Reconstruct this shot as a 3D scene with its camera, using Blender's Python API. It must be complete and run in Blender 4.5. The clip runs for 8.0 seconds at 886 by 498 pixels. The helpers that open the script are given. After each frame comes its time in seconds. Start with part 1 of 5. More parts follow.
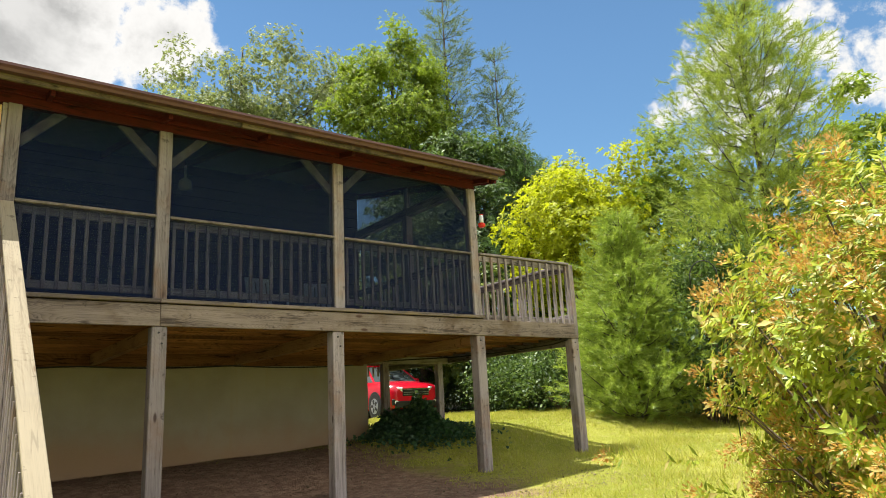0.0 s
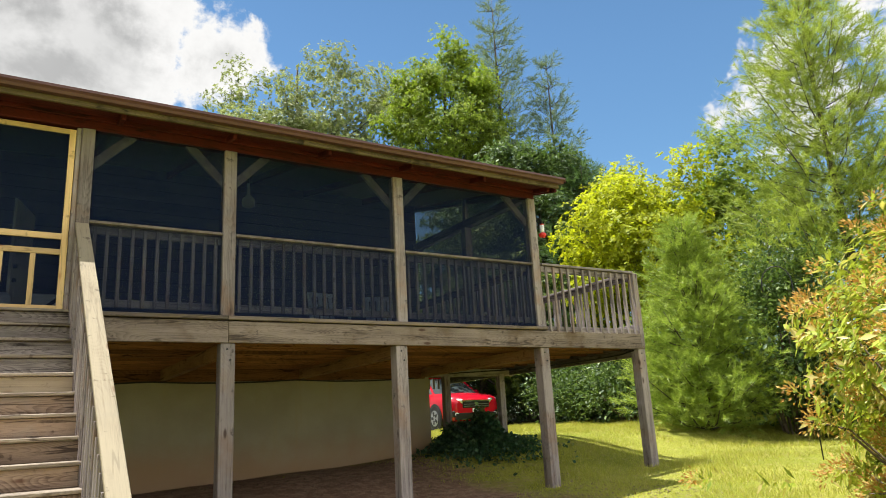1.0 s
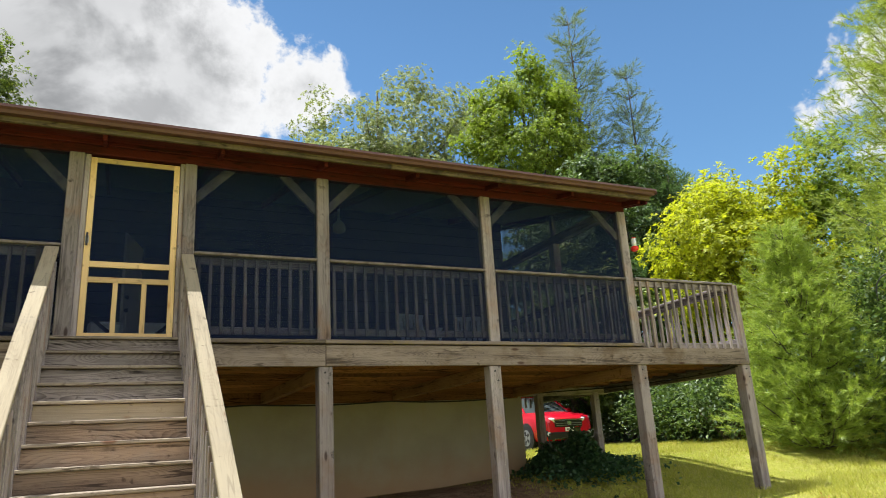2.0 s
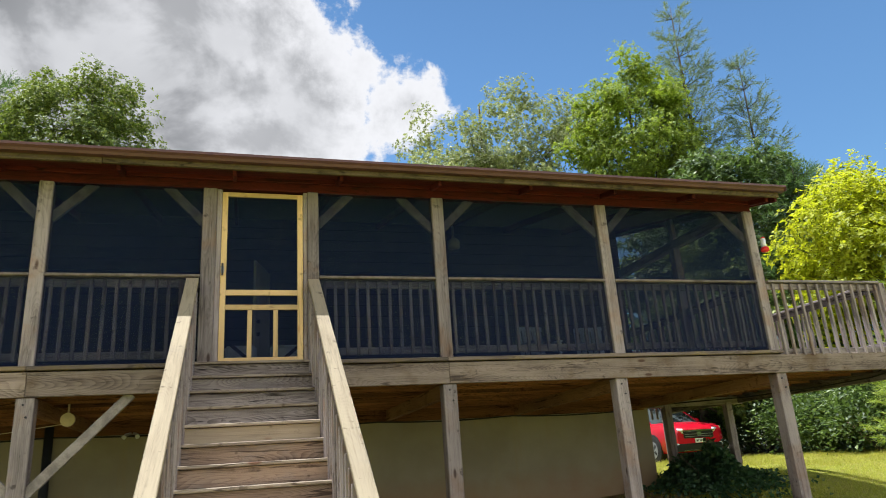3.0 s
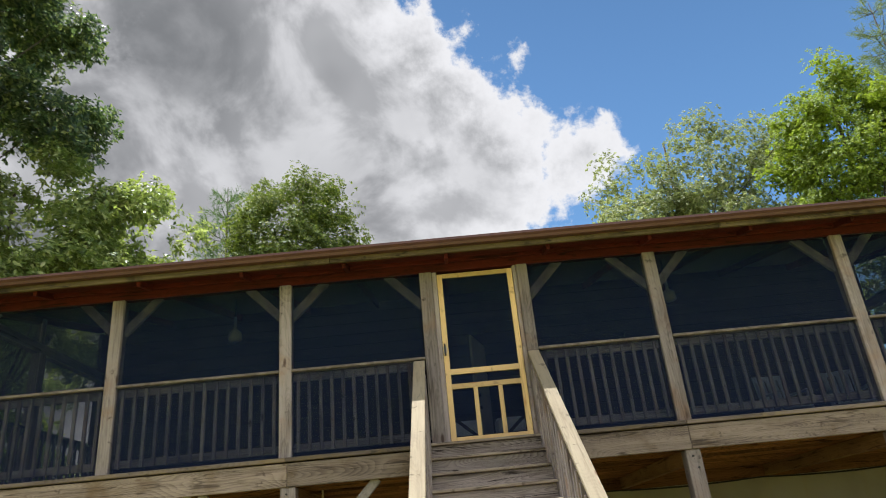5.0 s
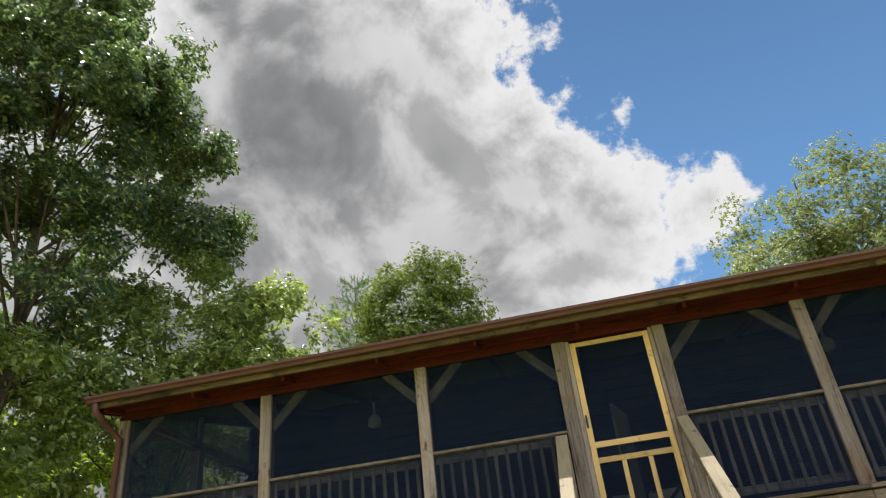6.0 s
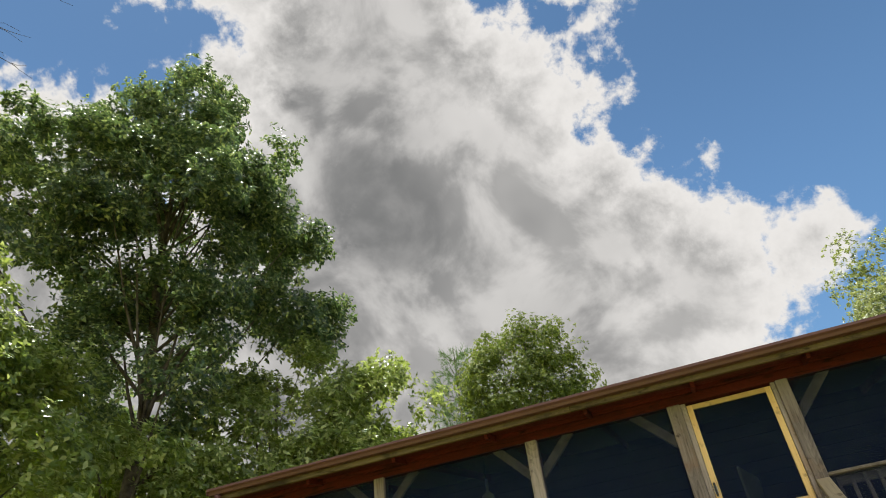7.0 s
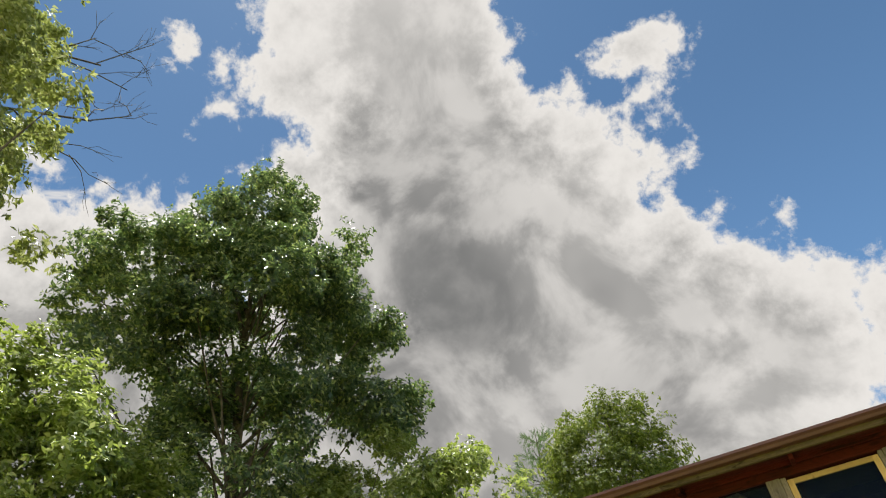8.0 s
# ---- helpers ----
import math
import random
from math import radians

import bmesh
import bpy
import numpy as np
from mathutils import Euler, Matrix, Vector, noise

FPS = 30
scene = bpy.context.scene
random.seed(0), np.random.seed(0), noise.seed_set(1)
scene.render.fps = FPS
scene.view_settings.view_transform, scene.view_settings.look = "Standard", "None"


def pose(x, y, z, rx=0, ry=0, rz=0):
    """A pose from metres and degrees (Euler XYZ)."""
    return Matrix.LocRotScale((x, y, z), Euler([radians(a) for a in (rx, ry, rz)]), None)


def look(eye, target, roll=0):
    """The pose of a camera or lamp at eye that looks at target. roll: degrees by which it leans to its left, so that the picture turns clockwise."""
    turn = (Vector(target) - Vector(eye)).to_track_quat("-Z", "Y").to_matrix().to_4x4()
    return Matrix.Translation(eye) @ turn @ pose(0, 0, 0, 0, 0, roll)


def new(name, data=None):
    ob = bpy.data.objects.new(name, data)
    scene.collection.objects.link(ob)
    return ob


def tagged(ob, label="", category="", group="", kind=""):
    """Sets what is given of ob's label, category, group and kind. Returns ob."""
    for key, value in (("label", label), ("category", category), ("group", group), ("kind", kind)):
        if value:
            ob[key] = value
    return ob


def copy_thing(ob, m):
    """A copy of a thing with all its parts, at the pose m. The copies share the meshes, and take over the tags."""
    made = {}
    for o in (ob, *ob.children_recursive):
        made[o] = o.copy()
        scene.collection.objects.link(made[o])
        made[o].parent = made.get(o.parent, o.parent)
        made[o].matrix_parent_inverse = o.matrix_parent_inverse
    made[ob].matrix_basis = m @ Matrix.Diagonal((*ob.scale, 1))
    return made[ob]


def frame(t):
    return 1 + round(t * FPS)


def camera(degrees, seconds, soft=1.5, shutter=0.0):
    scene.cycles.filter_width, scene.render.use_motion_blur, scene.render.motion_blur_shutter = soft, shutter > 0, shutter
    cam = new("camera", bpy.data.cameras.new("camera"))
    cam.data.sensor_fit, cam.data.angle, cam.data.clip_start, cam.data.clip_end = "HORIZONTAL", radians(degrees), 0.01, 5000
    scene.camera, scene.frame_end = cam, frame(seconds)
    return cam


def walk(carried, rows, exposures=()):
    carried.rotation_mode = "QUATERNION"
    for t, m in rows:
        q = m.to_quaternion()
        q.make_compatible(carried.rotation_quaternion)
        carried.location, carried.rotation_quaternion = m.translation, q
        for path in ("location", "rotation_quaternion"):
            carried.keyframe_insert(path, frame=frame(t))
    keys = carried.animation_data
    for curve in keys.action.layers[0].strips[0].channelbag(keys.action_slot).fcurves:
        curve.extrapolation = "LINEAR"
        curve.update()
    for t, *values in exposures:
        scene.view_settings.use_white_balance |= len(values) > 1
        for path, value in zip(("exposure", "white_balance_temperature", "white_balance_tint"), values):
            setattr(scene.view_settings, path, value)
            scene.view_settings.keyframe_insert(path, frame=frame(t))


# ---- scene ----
cam = camera(65.1, 8.0, soft=0.72, shutter=0.2)
# seconds, eye x y z, yaw, pitch, roll
ROWS = [
    (0.0, 0.453, -8.040, 1.067, -36.67, 13.12, 2.93),
    (0.5, 0.434, -7.973, 1.096, -34.57, 13.60, 3.01),
    (1.0, 0.414, -7.909, 1.125, -32.10, 14.16, 3.09),
    (2.5, 0.289, -7.813, 1.182, -20.50, 16.92, 3.51),
    (3.0, 0.238, -7.794, 1.224, -15.70, 17.47, 3.70),
    (3.5, 0.178, -7.777, 1.278, -11.94, 18.16, 4.03),
    (4.0, 0.105, -7.768, 1.337, -7.92, 19.42, 4.50),
    (5.5, 0.004, -7.787, 1.401, 7.19, 26.57, 5.39),
    (6.0, -0.017, -7.802, 1.433, 13.12, 30.30, 5.79),
    (6.5, -0.035, -7.828, 1.457, 17.87, 33.39, 5.92),
    (7.0, -0.049, -7.852, 1.478, 22.30, 36.80, 5.87),
    (7.5, -0.036, -7.892, 1.463, 26.00, 40.16, 5.49),
    (8.0, -0.007, -7.939, 1.424, 29.31, 44.12, 5.16),
]
walk(cam, [(t, pose(x, y, z, 90 + pitch, roll, yaw)) for t, x, y, z, yaw, pitch, roll in ROWS], [(0.0, 0.98, 6230, 11), (1.0, 0.95, 6130, 11), (2.5, 0.9, 5900, 12), (4.0, 0.86, 5830, 14), (5.5, 0.78, 5980, 13), (8.0, 0.67, 6370, 12)])

# ---- light: high sun behind the house, blue sky with one large cloud ----
TO_SUN = Vector((-0.24, 0.17, 1.0)).normalized()
sun = new("sun", bpy.data.lights.new("sun", "SUN"))
sun.data.energy, sun.data.angle, sun.data.color = 4.8, radians(0.55), (1.0, 0.96, 0.88)
sun.matrix_world = look(TO_SUN * 50, (0, 0, 0))


class Nodes:
    """Short hand for shader nodes."""

    def __init__(self, tree):
        self.t = tree

    def n(self, kind):
        return self.t.nodes.new(kind)

    def link(self, a, b):
        if isinstance(a, (int, float, tuple)):
            b.default_value = a
        else:
            self.t.links.new(a, b)

    def math(self, op, a, b=0.0, clamp=False):
        node = self.n("ShaderNodeMath")
        node.operation, node.use_clamp = op, clamp
        self.link(a, node.inputs[0])
        self.link(b, node.inputs[1])
        return node.outputs[0]

    def mix(self, f, a, b, blend="MIX"):
        node = self.n("ShaderNodeMix")
        node.data_type, node.blend_type = "RGBA", blend
        self.link(f, node.inputs[0])
        self.link(a, node.inputs[6])
        self.link(b, node.inputs[7])
        return node.outputs[2]

    def ramp(self, f, lo, hi, a=0.0, b=1.0, smooth=True):
        node = self.n("ShaderNodeMapRange")
        node.interpolation_type = "SMOOTHSTEP" if smooth else "LINEAR"
        for i, v in enumerate((f, lo, hi, a, b)):
            self.link(v, node.inputs[i])
        return node.outputs[0]

    def noise(self, vec, scale, detail=4.0, rough=0.55, warp=0.0):
        node = self.n("ShaderNodeTexNoise")
        if vec is not None:
            self.t.links.new(vec, node.inputs["Vector"])
        node.inputs["Scale"].default_value = scale
        node.inputs["Detail"].default_value = detail
        node.inputs["Roughness"].default_value = rough
        node.inputs["Distortion"].default_value = warp
        return node.outputs[0]


def sky_world():
    world = bpy.data.worlds.new("sky")
    scene.world = world
    world.use_nodes = True
    g = Nodes(world.node_tree)
    g.t.nodes.clear()
    sky = g.n("ShaderNodeTexSky")
    sky.sky_type, sky.sun_disc = "NISHITA", False
    sky.sun_elevation = math.asin(TO_SUN.z)
    sky.sun_rotation = math.atan2(TO_SUN.x, TO_SUN.y)
    sky.air_density, sky.dust_density, sky.ozone_density = 1.1, 0.1, 1.2
    co = g.n("ShaderNodeTexCoord").outputs["Generated"]
    sep = g.n("ShaderNodeSeparateXYZ")
    g.link(co, sep.inputs[0])
    az = g.math("MULTIPLY", g.math("ARCTAN2", sep.outputs[0], sep.outputs[1]), 57.2958)
    el = g.math("MULTIPLY", g.math("ARCSINE", sep.outputs[2]), 57.2958)
    big = g.noise(co, 5.0, 9.0, 0.58, 0.15)
    fine = g.noise(co, 16.0, 8.0, 0.62, 0.1)
    rough = g.math("ADD", g.math("MULTIPLY", g.math("SUBTRACT", big, 0.5), 30.0), g.math("MULTIPLY", g.math("SUBTRACT", fine, 0.5), 24.0))
    # main cloud: its eastern edge leans west with height, its upper western part ends at 52 degrees
    right = g.math("MINIMUM", g.math("SUBTRACT", 32.5, g.math("MULTIPLY", el, 0.62)), g.math("ADD", g.math("MULTIPLY", el, 0.9), -11.5))
    d_right = g.math("SUBTRACT", right, az)
    d_west = g.math("MAXIMUM", g.math("SUBTRACT", 45.8, el), g.math("ADD", g.math("MULTIPLY", az, 0.8), 38.0))
    inside = g.math("ADD", g.math("MINIMUM", d_right, d_west), rough)
    # a second, small cloud in the east
    ex = g.math("DIVIDE", g.math("SUBTRACT", az, 68.0), 10.0)
    ey = g.math("DIVIDE", g.math("SUBTRACT", el, 22.0), 5.5)
    e2 = g.math("ADD", g.math("MULTIPLY", ex, ex), g.math("MULTIPLY", ey, ey))
    inside2 = g.math("ADD", g.math("MULTIPLY", g.math("SUBTRACT", 1.0, e2), 6.0), rough)
    # a torn scrap high in the west
    tx = g.math("DIVIDE", g.math("SUBTRACT", az, -60.5), 4.0)
    ty = g.math("DIVIDE", g.math("SUBTRACT", el, 57.0), 2.6)
    t2 = g.math("ADD", g.math("MULTIPLY", tx, tx), g.math("MULTIPLY", ty, ty))
    inside2 = g.math("MAXIMUM", inside2, g.math("ADD", g.math("MULTIPLY", g.math("SUBTRACT", -0.1, t2), 5.0), g.math("MULTIPLY", rough, 1.1)))
    # thin wisps elsewhere
    wisps = g.math("MULTIPLY", g.math("SUBTRACT", g.noise(co, 3.2, 8.0, 0.62, 1.0), 0.66), 60.0)
    # unseen, broken fair-weather cloud over the southern half, added to brighten the porch front
    south = g.ramp(sep.outputs[1], -0.35, 0.05, 4.0, -30.0)
    south_fill = g.math("ADD", south, g.math("MULTIPLY", g.math("SUBTRACT", g.noise(co, 2.6, 8.0, 0.6, 0.4), 0.5), 60.0))
    # spur of the main cloud high in the north-east
    sx = g.math("DIVIDE", g.math("SUBTRACT", az, 5.0), 12.0)
    sy = g.math("DIVIDE", g.math("SUBTRACT", el, 53.5), 4.0)
    s2 = g.math("ADD", g.math("MULTIPLY", sx, sx), g.math("MULTIPLY", sy, sy))
    inside = g.math("MAXIMUM", inside, g.math("ADD", g.math("MULTIPLY", g.math("SUBTRACT", 0.35, s2), 6.0), rough))
    body = g.math("MAXIMUM", g.math("MAXIMUM", g.math("MAXIMUM", inside, inside2), wisps), south_fill)
    cover = g.ramp(body, -0.3, 3.4)
    # thick parts are grey below, thin edges white
    thick = g.ramp(body, 2.0, 15.0)
    # billows: bright where the cloud thins towards the sun, grey where it thickens
    shift = g.n("ShaderNodeVectorMath")
    shift.operation = "ADD"
    g.link(co, shift.inputs[0])
    shift.inputs[1].default_value = (0.030, 0.0, 0.034)
    relief = g.math("SUBTRACT", g.noise(co, 6.5, 6.0, 0.56, 0.35), g.noise(shift.outputs[0], 6.5, 6.0, 0.56, 0.35))
    lumps = g.math("ADD", g.math("MULTIPLY", g.ramp(g.noise(co, 4.6, 3.0, 0.5, 0.1), 0.34, 0.66), 0.40), g.math("MULTIPLY", g.ramp(relief, -0.11, 0.13), 0.60))
    west = g.ramp(az, -38.0, 2.0)
    lit = g.math("ADD", g.math("MULTIPLY", lumps, 0.74), g.math("MULTIPLY", west, 0.16))
    # the deepest part of the cloud, next to the big oak
    px = g.math("DIVIDE", g.math("ADD", g.math("ADD", az, 26.0), g.math("MULTIPLY", g.math("SUBTRACT", el, 42.0), 0.5)), 7.5)
    py = g.math("DIVIDE", g.math("SUBTRACT", el, 41.0), 7.0)
    deep = g.ramp(g.math("ADD", g.math("ADD", g.math("MULTIPLY", px, px), g.math("MULTIPLY", py, py)), g.math("MULTIPLY", g.math("SUBTRACT", big, 0.5), 2.4)), 0.25, 1.05, 0.62, 0.0)
    lit = g.math("MULTIPLY", lit, g.math("SUBTRACT", 1.0, deep))
    grey = g.math("MULTIPLY", thick, g.math("SUBTRACT", 1.0, g.math("MULTIPLY", lit, 0.92)), True)
    grey = g.math("MULTIPLY", grey, g.ramp(el, 46.0, 66.0, 1.0, 0.55))
    cloud = g.mix(grey, (1.05, 1.01, 0.93, 1), (0.235, 0.235, 0.224, 1))
    bg_sky = g.n("ShaderNodeBackground")
    g.link(g.mix(1.0, sky.outputs[0], (0.80, 1.0, 1.02, 1), "MULTIPLY"), bg_sky.inputs[0])
    g.link(g.ramp(el, 26.0, 52.0, 0.077, 0.060), bg_sky.inputs[1])
    bg_cloud = g.n("ShaderNodeBackground")
    g.link(cloud, bg_cloud.inputs[0])
    # clouds before the sun show their shaded side, the southern fill its lit side
    g.link(g.ramp(sep.outputs[1], -0.3, 0.1, 1.05, 0.50), bg_cloud.inputs[1])
    mixer = g.n("ShaderNodeMixShader")
    g.link(cover, mixer.inputs[0])
    g.link(bg_sky.outputs[0], mixer.inputs[1])
    g.link(bg_cloud.outputs[0], mixer.inputs[2])
    out = g.n("ShaderNodeOutputWorld")
    g.link(mixer.outputs[0], out.inputs[0])


sky_world()

# ---- materials ----
def material(name, rough=0.6, metal=0.0, spec=0.4):
    m = bpy.data.materials.new(name)
    m.use_nodes = True
    g = Nodes(m.node_tree)
    bsdf = m.node_tree.nodes["Principled BSDF"]
    bsdf.inputs["Roughness"].default_value = rough
    bsdf.inputs["Metallic"].default_value = metal
    bsdf.inputs["Specular IOR Level"].default_value = spec
    return m, g, bsdf


def bump(g, bsdf, height, strength, distance=0.01):
    b = g.n("ShaderNodeBump")
    b.inputs["Strength"].default_value = strength
    b.inputs["Distance"].default_value = distance
    g.link(height, b.inputs["Height"])
    g.link(b.outputs[0], bsdf.inputs["Normal"])


def coords(g, scale=(1, 1, 1), tilt=0.0):
    mp = g.n("ShaderNodeMapping")
    turn = g.n("ShaderNodeVectorRotate")
    turn.rotation_type = "X_AXIS"
    g.link(g.n("ShaderNodeNewGeometry").outputs["Position"], turn.inputs["Vector"])
    turn.inputs["Angle"].default_value = tilt
    g.link(turn.outputs[0], mp.inputs[0])
    mp.inputs["Scale"].default_value = scale
    info = g.n("ShaderNodeObjectInfo")
    off = g.n("ShaderNodeVectorMath")
    off.operation = "MULTIPLY"
    comb = g.n("ShaderNodeCombineXYZ")
    for i in range(3):
        g.link(info.outputs["Random"], comb.inputs[i])
    g.link(comb.outputs[0], off.inputs[0])
    off.inputs[1].default_value = (37.0, 61.0, 23.0)
    add = g.n("ShaderNodeVectorMath")
    add.operation = "ADD"
    g.link(mp.outputs[0], add.inputs[0])
    g.link(off.outputs[0], add.inputs[1])
    return add.outputs[0], info.outputs["Random"]


def wood(name, axis, light, dark, stain, stain_amount=0.5, rough=0.85, grain=1.0, tilt=0.0, spread=0.2):
    """Sawn board with grain along the axis, cathedral rings, knots, checks and weather stains."""
    m, g, bsdf = material(name, rough, 0.0, 0.25)
    sc = [3.6, 3.6, 3.6]
    sc[axis] = 0.55
    vec, rnd = coords(g, tuple(sc), tilt)
    # growth rings cut lengthwise: contour lines of a slow, stretched field give arches
    field = g.noise(vec, 1.0, 1.0, 0.4, 0.3)
    ring = g.math("FRACT", g.math("MULTIPLY", field, 64.0))
    sc2 = [90.0, 90.0, 90.0]
    sc2[axis] = 2.2
    vec2, _ = coords(g, tuple(sc2), tilt)
    fibre = g.noise(vec2, 1.0, 5.0, 0.65)
    sc3 = [8.0, 8.0, 8.0]
    sc3[axis] = 1.1
    vec4, _ = coords(g, tuple(sc3), tilt)
    streak = g.noise(vec4, 1.0, 4.0, 0.6)
    vec3, _ = coords(g, (1, 1, 1))
    blotch = g.noise(vec3, 2.3, 5.0, 0.6)
    patch = g.noise(vec3, 9.0, 4.0, 0.6)
    late = g.math("MULTIPLY", g.ramp(ring, 0.3, 1.0, smooth=False), 1.0 * grain)
    f = g.math("SUBTRACT", g.math("ADD", g.math("MULTIPLY", fibre, 0.55), g.math("MULTIPLY", streak, 0.75)), g.math("MULTIPLY", late, 0.17))
    col = g.mix(g.ramp(f, 0.30, 0.76), (*dark, 1), (*light, 1))
    col = g.mix(g.math("MULTIPLY", g.ramp(blotch, 0.48, 0.72), stain_amount), col, (*stain, 1))
    col = g.mix(g.math("MULTIPLY", g.ramp(patch, 0.62, 0.72), 0.65), col, (dark[0] * 0.4, dark[1] * 0.36, dark[2] * 0.34, 1))
    # drying checks: thin dark splits along the grain, in stretches
    scc = [9.0, 9.0, 9.0]
    scc[axis] = 0.5
    vecc, _ = coords(g, tuple(scc), tilt)
    split = g.ramp(g.math("ABSOLUTE", g.math("SUBTRACT", g.noise(vecc, 1.0, 2.0, 0.5), 0.5)), 0.004, 0.016, 0.8, 0.0)
    split = g.math("MULTIPLY", split, g.math("MULTIPLY", g.ramp(blotch, 0.42, 0.55), grain))
    col = g.mix(split, col, (dark[0] * 0.3, dark[1] * 0.28, dark[2] * 0.28, 1))
    # knots: sparse round spots, rusty with a dark rim
    sck = [5.0, 5.0, 5.0]
    sck[axis] = 1.7
    veck, _ = coords(g, tuple(sck), tilt)
    cell = g.n("ShaderNodeTexVoronoi")
    g.link(veck, cell.inputs["Vector"])
    cell.inputs["Scale"].default_value = 1.0
    spot = g.ramp(cell.outputs["Distance"], 0.05, 0.13, 0.85, 0.0)
    col = g.mix(spot, col, (dark[0] * 0.8, dark[1] * 0.5, dark[2] * 0.38, 1))
    tone = g.ramp(rnd, 0.0, 1.0, 0.97 - spread, 0.97 + spread, False)
    comb = g.n("ShaderNodeCombineColor")
    for i in range(3):
        g.link(tone, comb.inputs[i])
    g.link(g.mix(1.0, col, comb.outputs[0], "MULTIPLY"), bsdf.inputs["Base Color"])
    bump(g, bsdf, f, 0.6, 0.004)
    return m


GREY_L, GREY_D, MOSS = (0.318, 0.274, 0.266), (0.064, 0.052, 0.050), (0.15, 0.13, 0.105)
WOOD_X = wood("weathered_wood_x", 0, GREY_L, GREY_D, MOSS, 0.7, grain=0.6)
WOOD_Y = wood("weathered_wood_y", 1, GREY_L, GREY_D, MOSS)
WOOD_Z = wood("weathered_wood_z", 2, GREY_L, GREY_D, (0.25, 0.15, 0.095), 0.6, grain=0.45)
RIMBOARD = wood("rim_board_wood", 0, (0.30, 0.24, 0.20), (0.085, 0.062, 0.050), (0.14, 0.095, 0.055), 0.85, grain=0.8)
SILL = wood("worn_sill_wood", 0, (0.18, 0.142, 0.115), (0.045, 0.035, 0.030), (0.21, 0.155, 0.075), 0.8, grain=0.7)
RAIL = wood("sun_bleached_wood", 1, (0.40, 0.335, 0.22), (0.22, 0.172, 0.108), (0.30, 0.26, 0.19), 0.4, grain=0.35, tilt=-math.atan2(0.178, 0.252))
TREAD = wood("stair_wood", 0, (0.37, 0.265, 0.185), (0.13, 0.083, 0.058), (0.30, 0.26, 0.215), 0.6, spread=0.28)
RISER_GREY = wood("grey_riser_wood", 0, (0.335, 0.285, 0.255), (0.10, 0.080, 0.070), (0.26, 0.235, 0.21), 0.6, grain=1.2)
RISER_NEW = wood("plain_riser_wood", 0, (0.40, 0.325, 0.225), (0.27, 0.21, 0.145), (0.33, 0.27, 0.18), 0.5, grain=0.3)
# Treads made lighter: sun on their front edges is put into the colour.
NOSING = wood("sunlit_tread_wood", 0, (0.40, 0.33, 0.25), (0.19, 0.145, 0.105), (0.22, 0.18, 0.14), 0.5)
WOOD_S = wood("weathered_wood_sloped", 1, GREY_L, GREY_D, MOSS, tilt=-math.atan2(0.178, 0.252))
# Wide joist tones and darker floor boards paint in the shade between joists.
JOIST = wood("joist_wood", 0, (0.27, 0.118, 0.058), (0.10, 0.042, 0.024), (0.12, 0.06, 0.03), 0.5, spread=0.45)
FLOOR_SHADED = wood("shaded_floor_boards", 0, (0.19, 0.082, 0.044), (0.085, 0.036, 0.022), (0.06, 0.035, 0.022), 0.5)
JOIST_Y = wood("beam_wood", 1, (0.34, 0.19, 0.09), (0.17, 0.085, 0.04), (0.12, 0.07, 0.04), 0.5)
DOOR_Z = wood("new_pine_z", 2, (0.66, 0.47, 0.22), (0.52, 0.34, 0.14), (0.56, 0.39, 0.18), 0.3, 0.6, 0.5)
DOOR_X = wood("new_pine_x", 0, (0.66, 0.47, 0.22), (0.52, 0.34, 0.14), (0.56, 0.39, 0.18), 0.3, 0.6, 0.5)
RED_X = wood("red_stained_wood", 0, (0.105, 0.013, 0.013), (0.042, 0.006, 0.007), (0.022, 0.006, 0.007), 0.5, 0.8)
FASCIA = wood("mossy_fascia", 0, (0.165, 0.125, 0.072), (0.06, 0.044, 0.028), (0.026, 0.019, 0.015), 0.95)
SIDING = wood("dark_siding", 0, (0.05, 0.032, 0.024), (0.025, 0.016, 0.012), (0.02, 0.014, 0.012), 0.5)


def plain(name, color, rough=0.5, metal=0.0, vary=0.15, scale=6.0, bumpy=0.0, spec=0.4):
    m, g, bsdf = material(name, rough, metal, spec)
    vec, rnd = coords(g)
    f = g.math("ADD", g.math("MULTIPLY", g.noise(vec, scale, 6.0), 0.7), g.math("MULTIPLY", g.noise(vec, scale * 9, 3.0), 0.3))
    lo = tuple(c * (1 - vary) for c in color)
    hi = tuple(min(1.0, c * (1 + vary)) for c in color)
    g.link(g.mix(g.ramp(f, 0.35, 0.65), (*lo, 1), (*hi, 1)), bsdf.inputs["Base Color"])
    if bumpy:
        bump(g, bsdf, f, bumpy, 0.01)
    return m


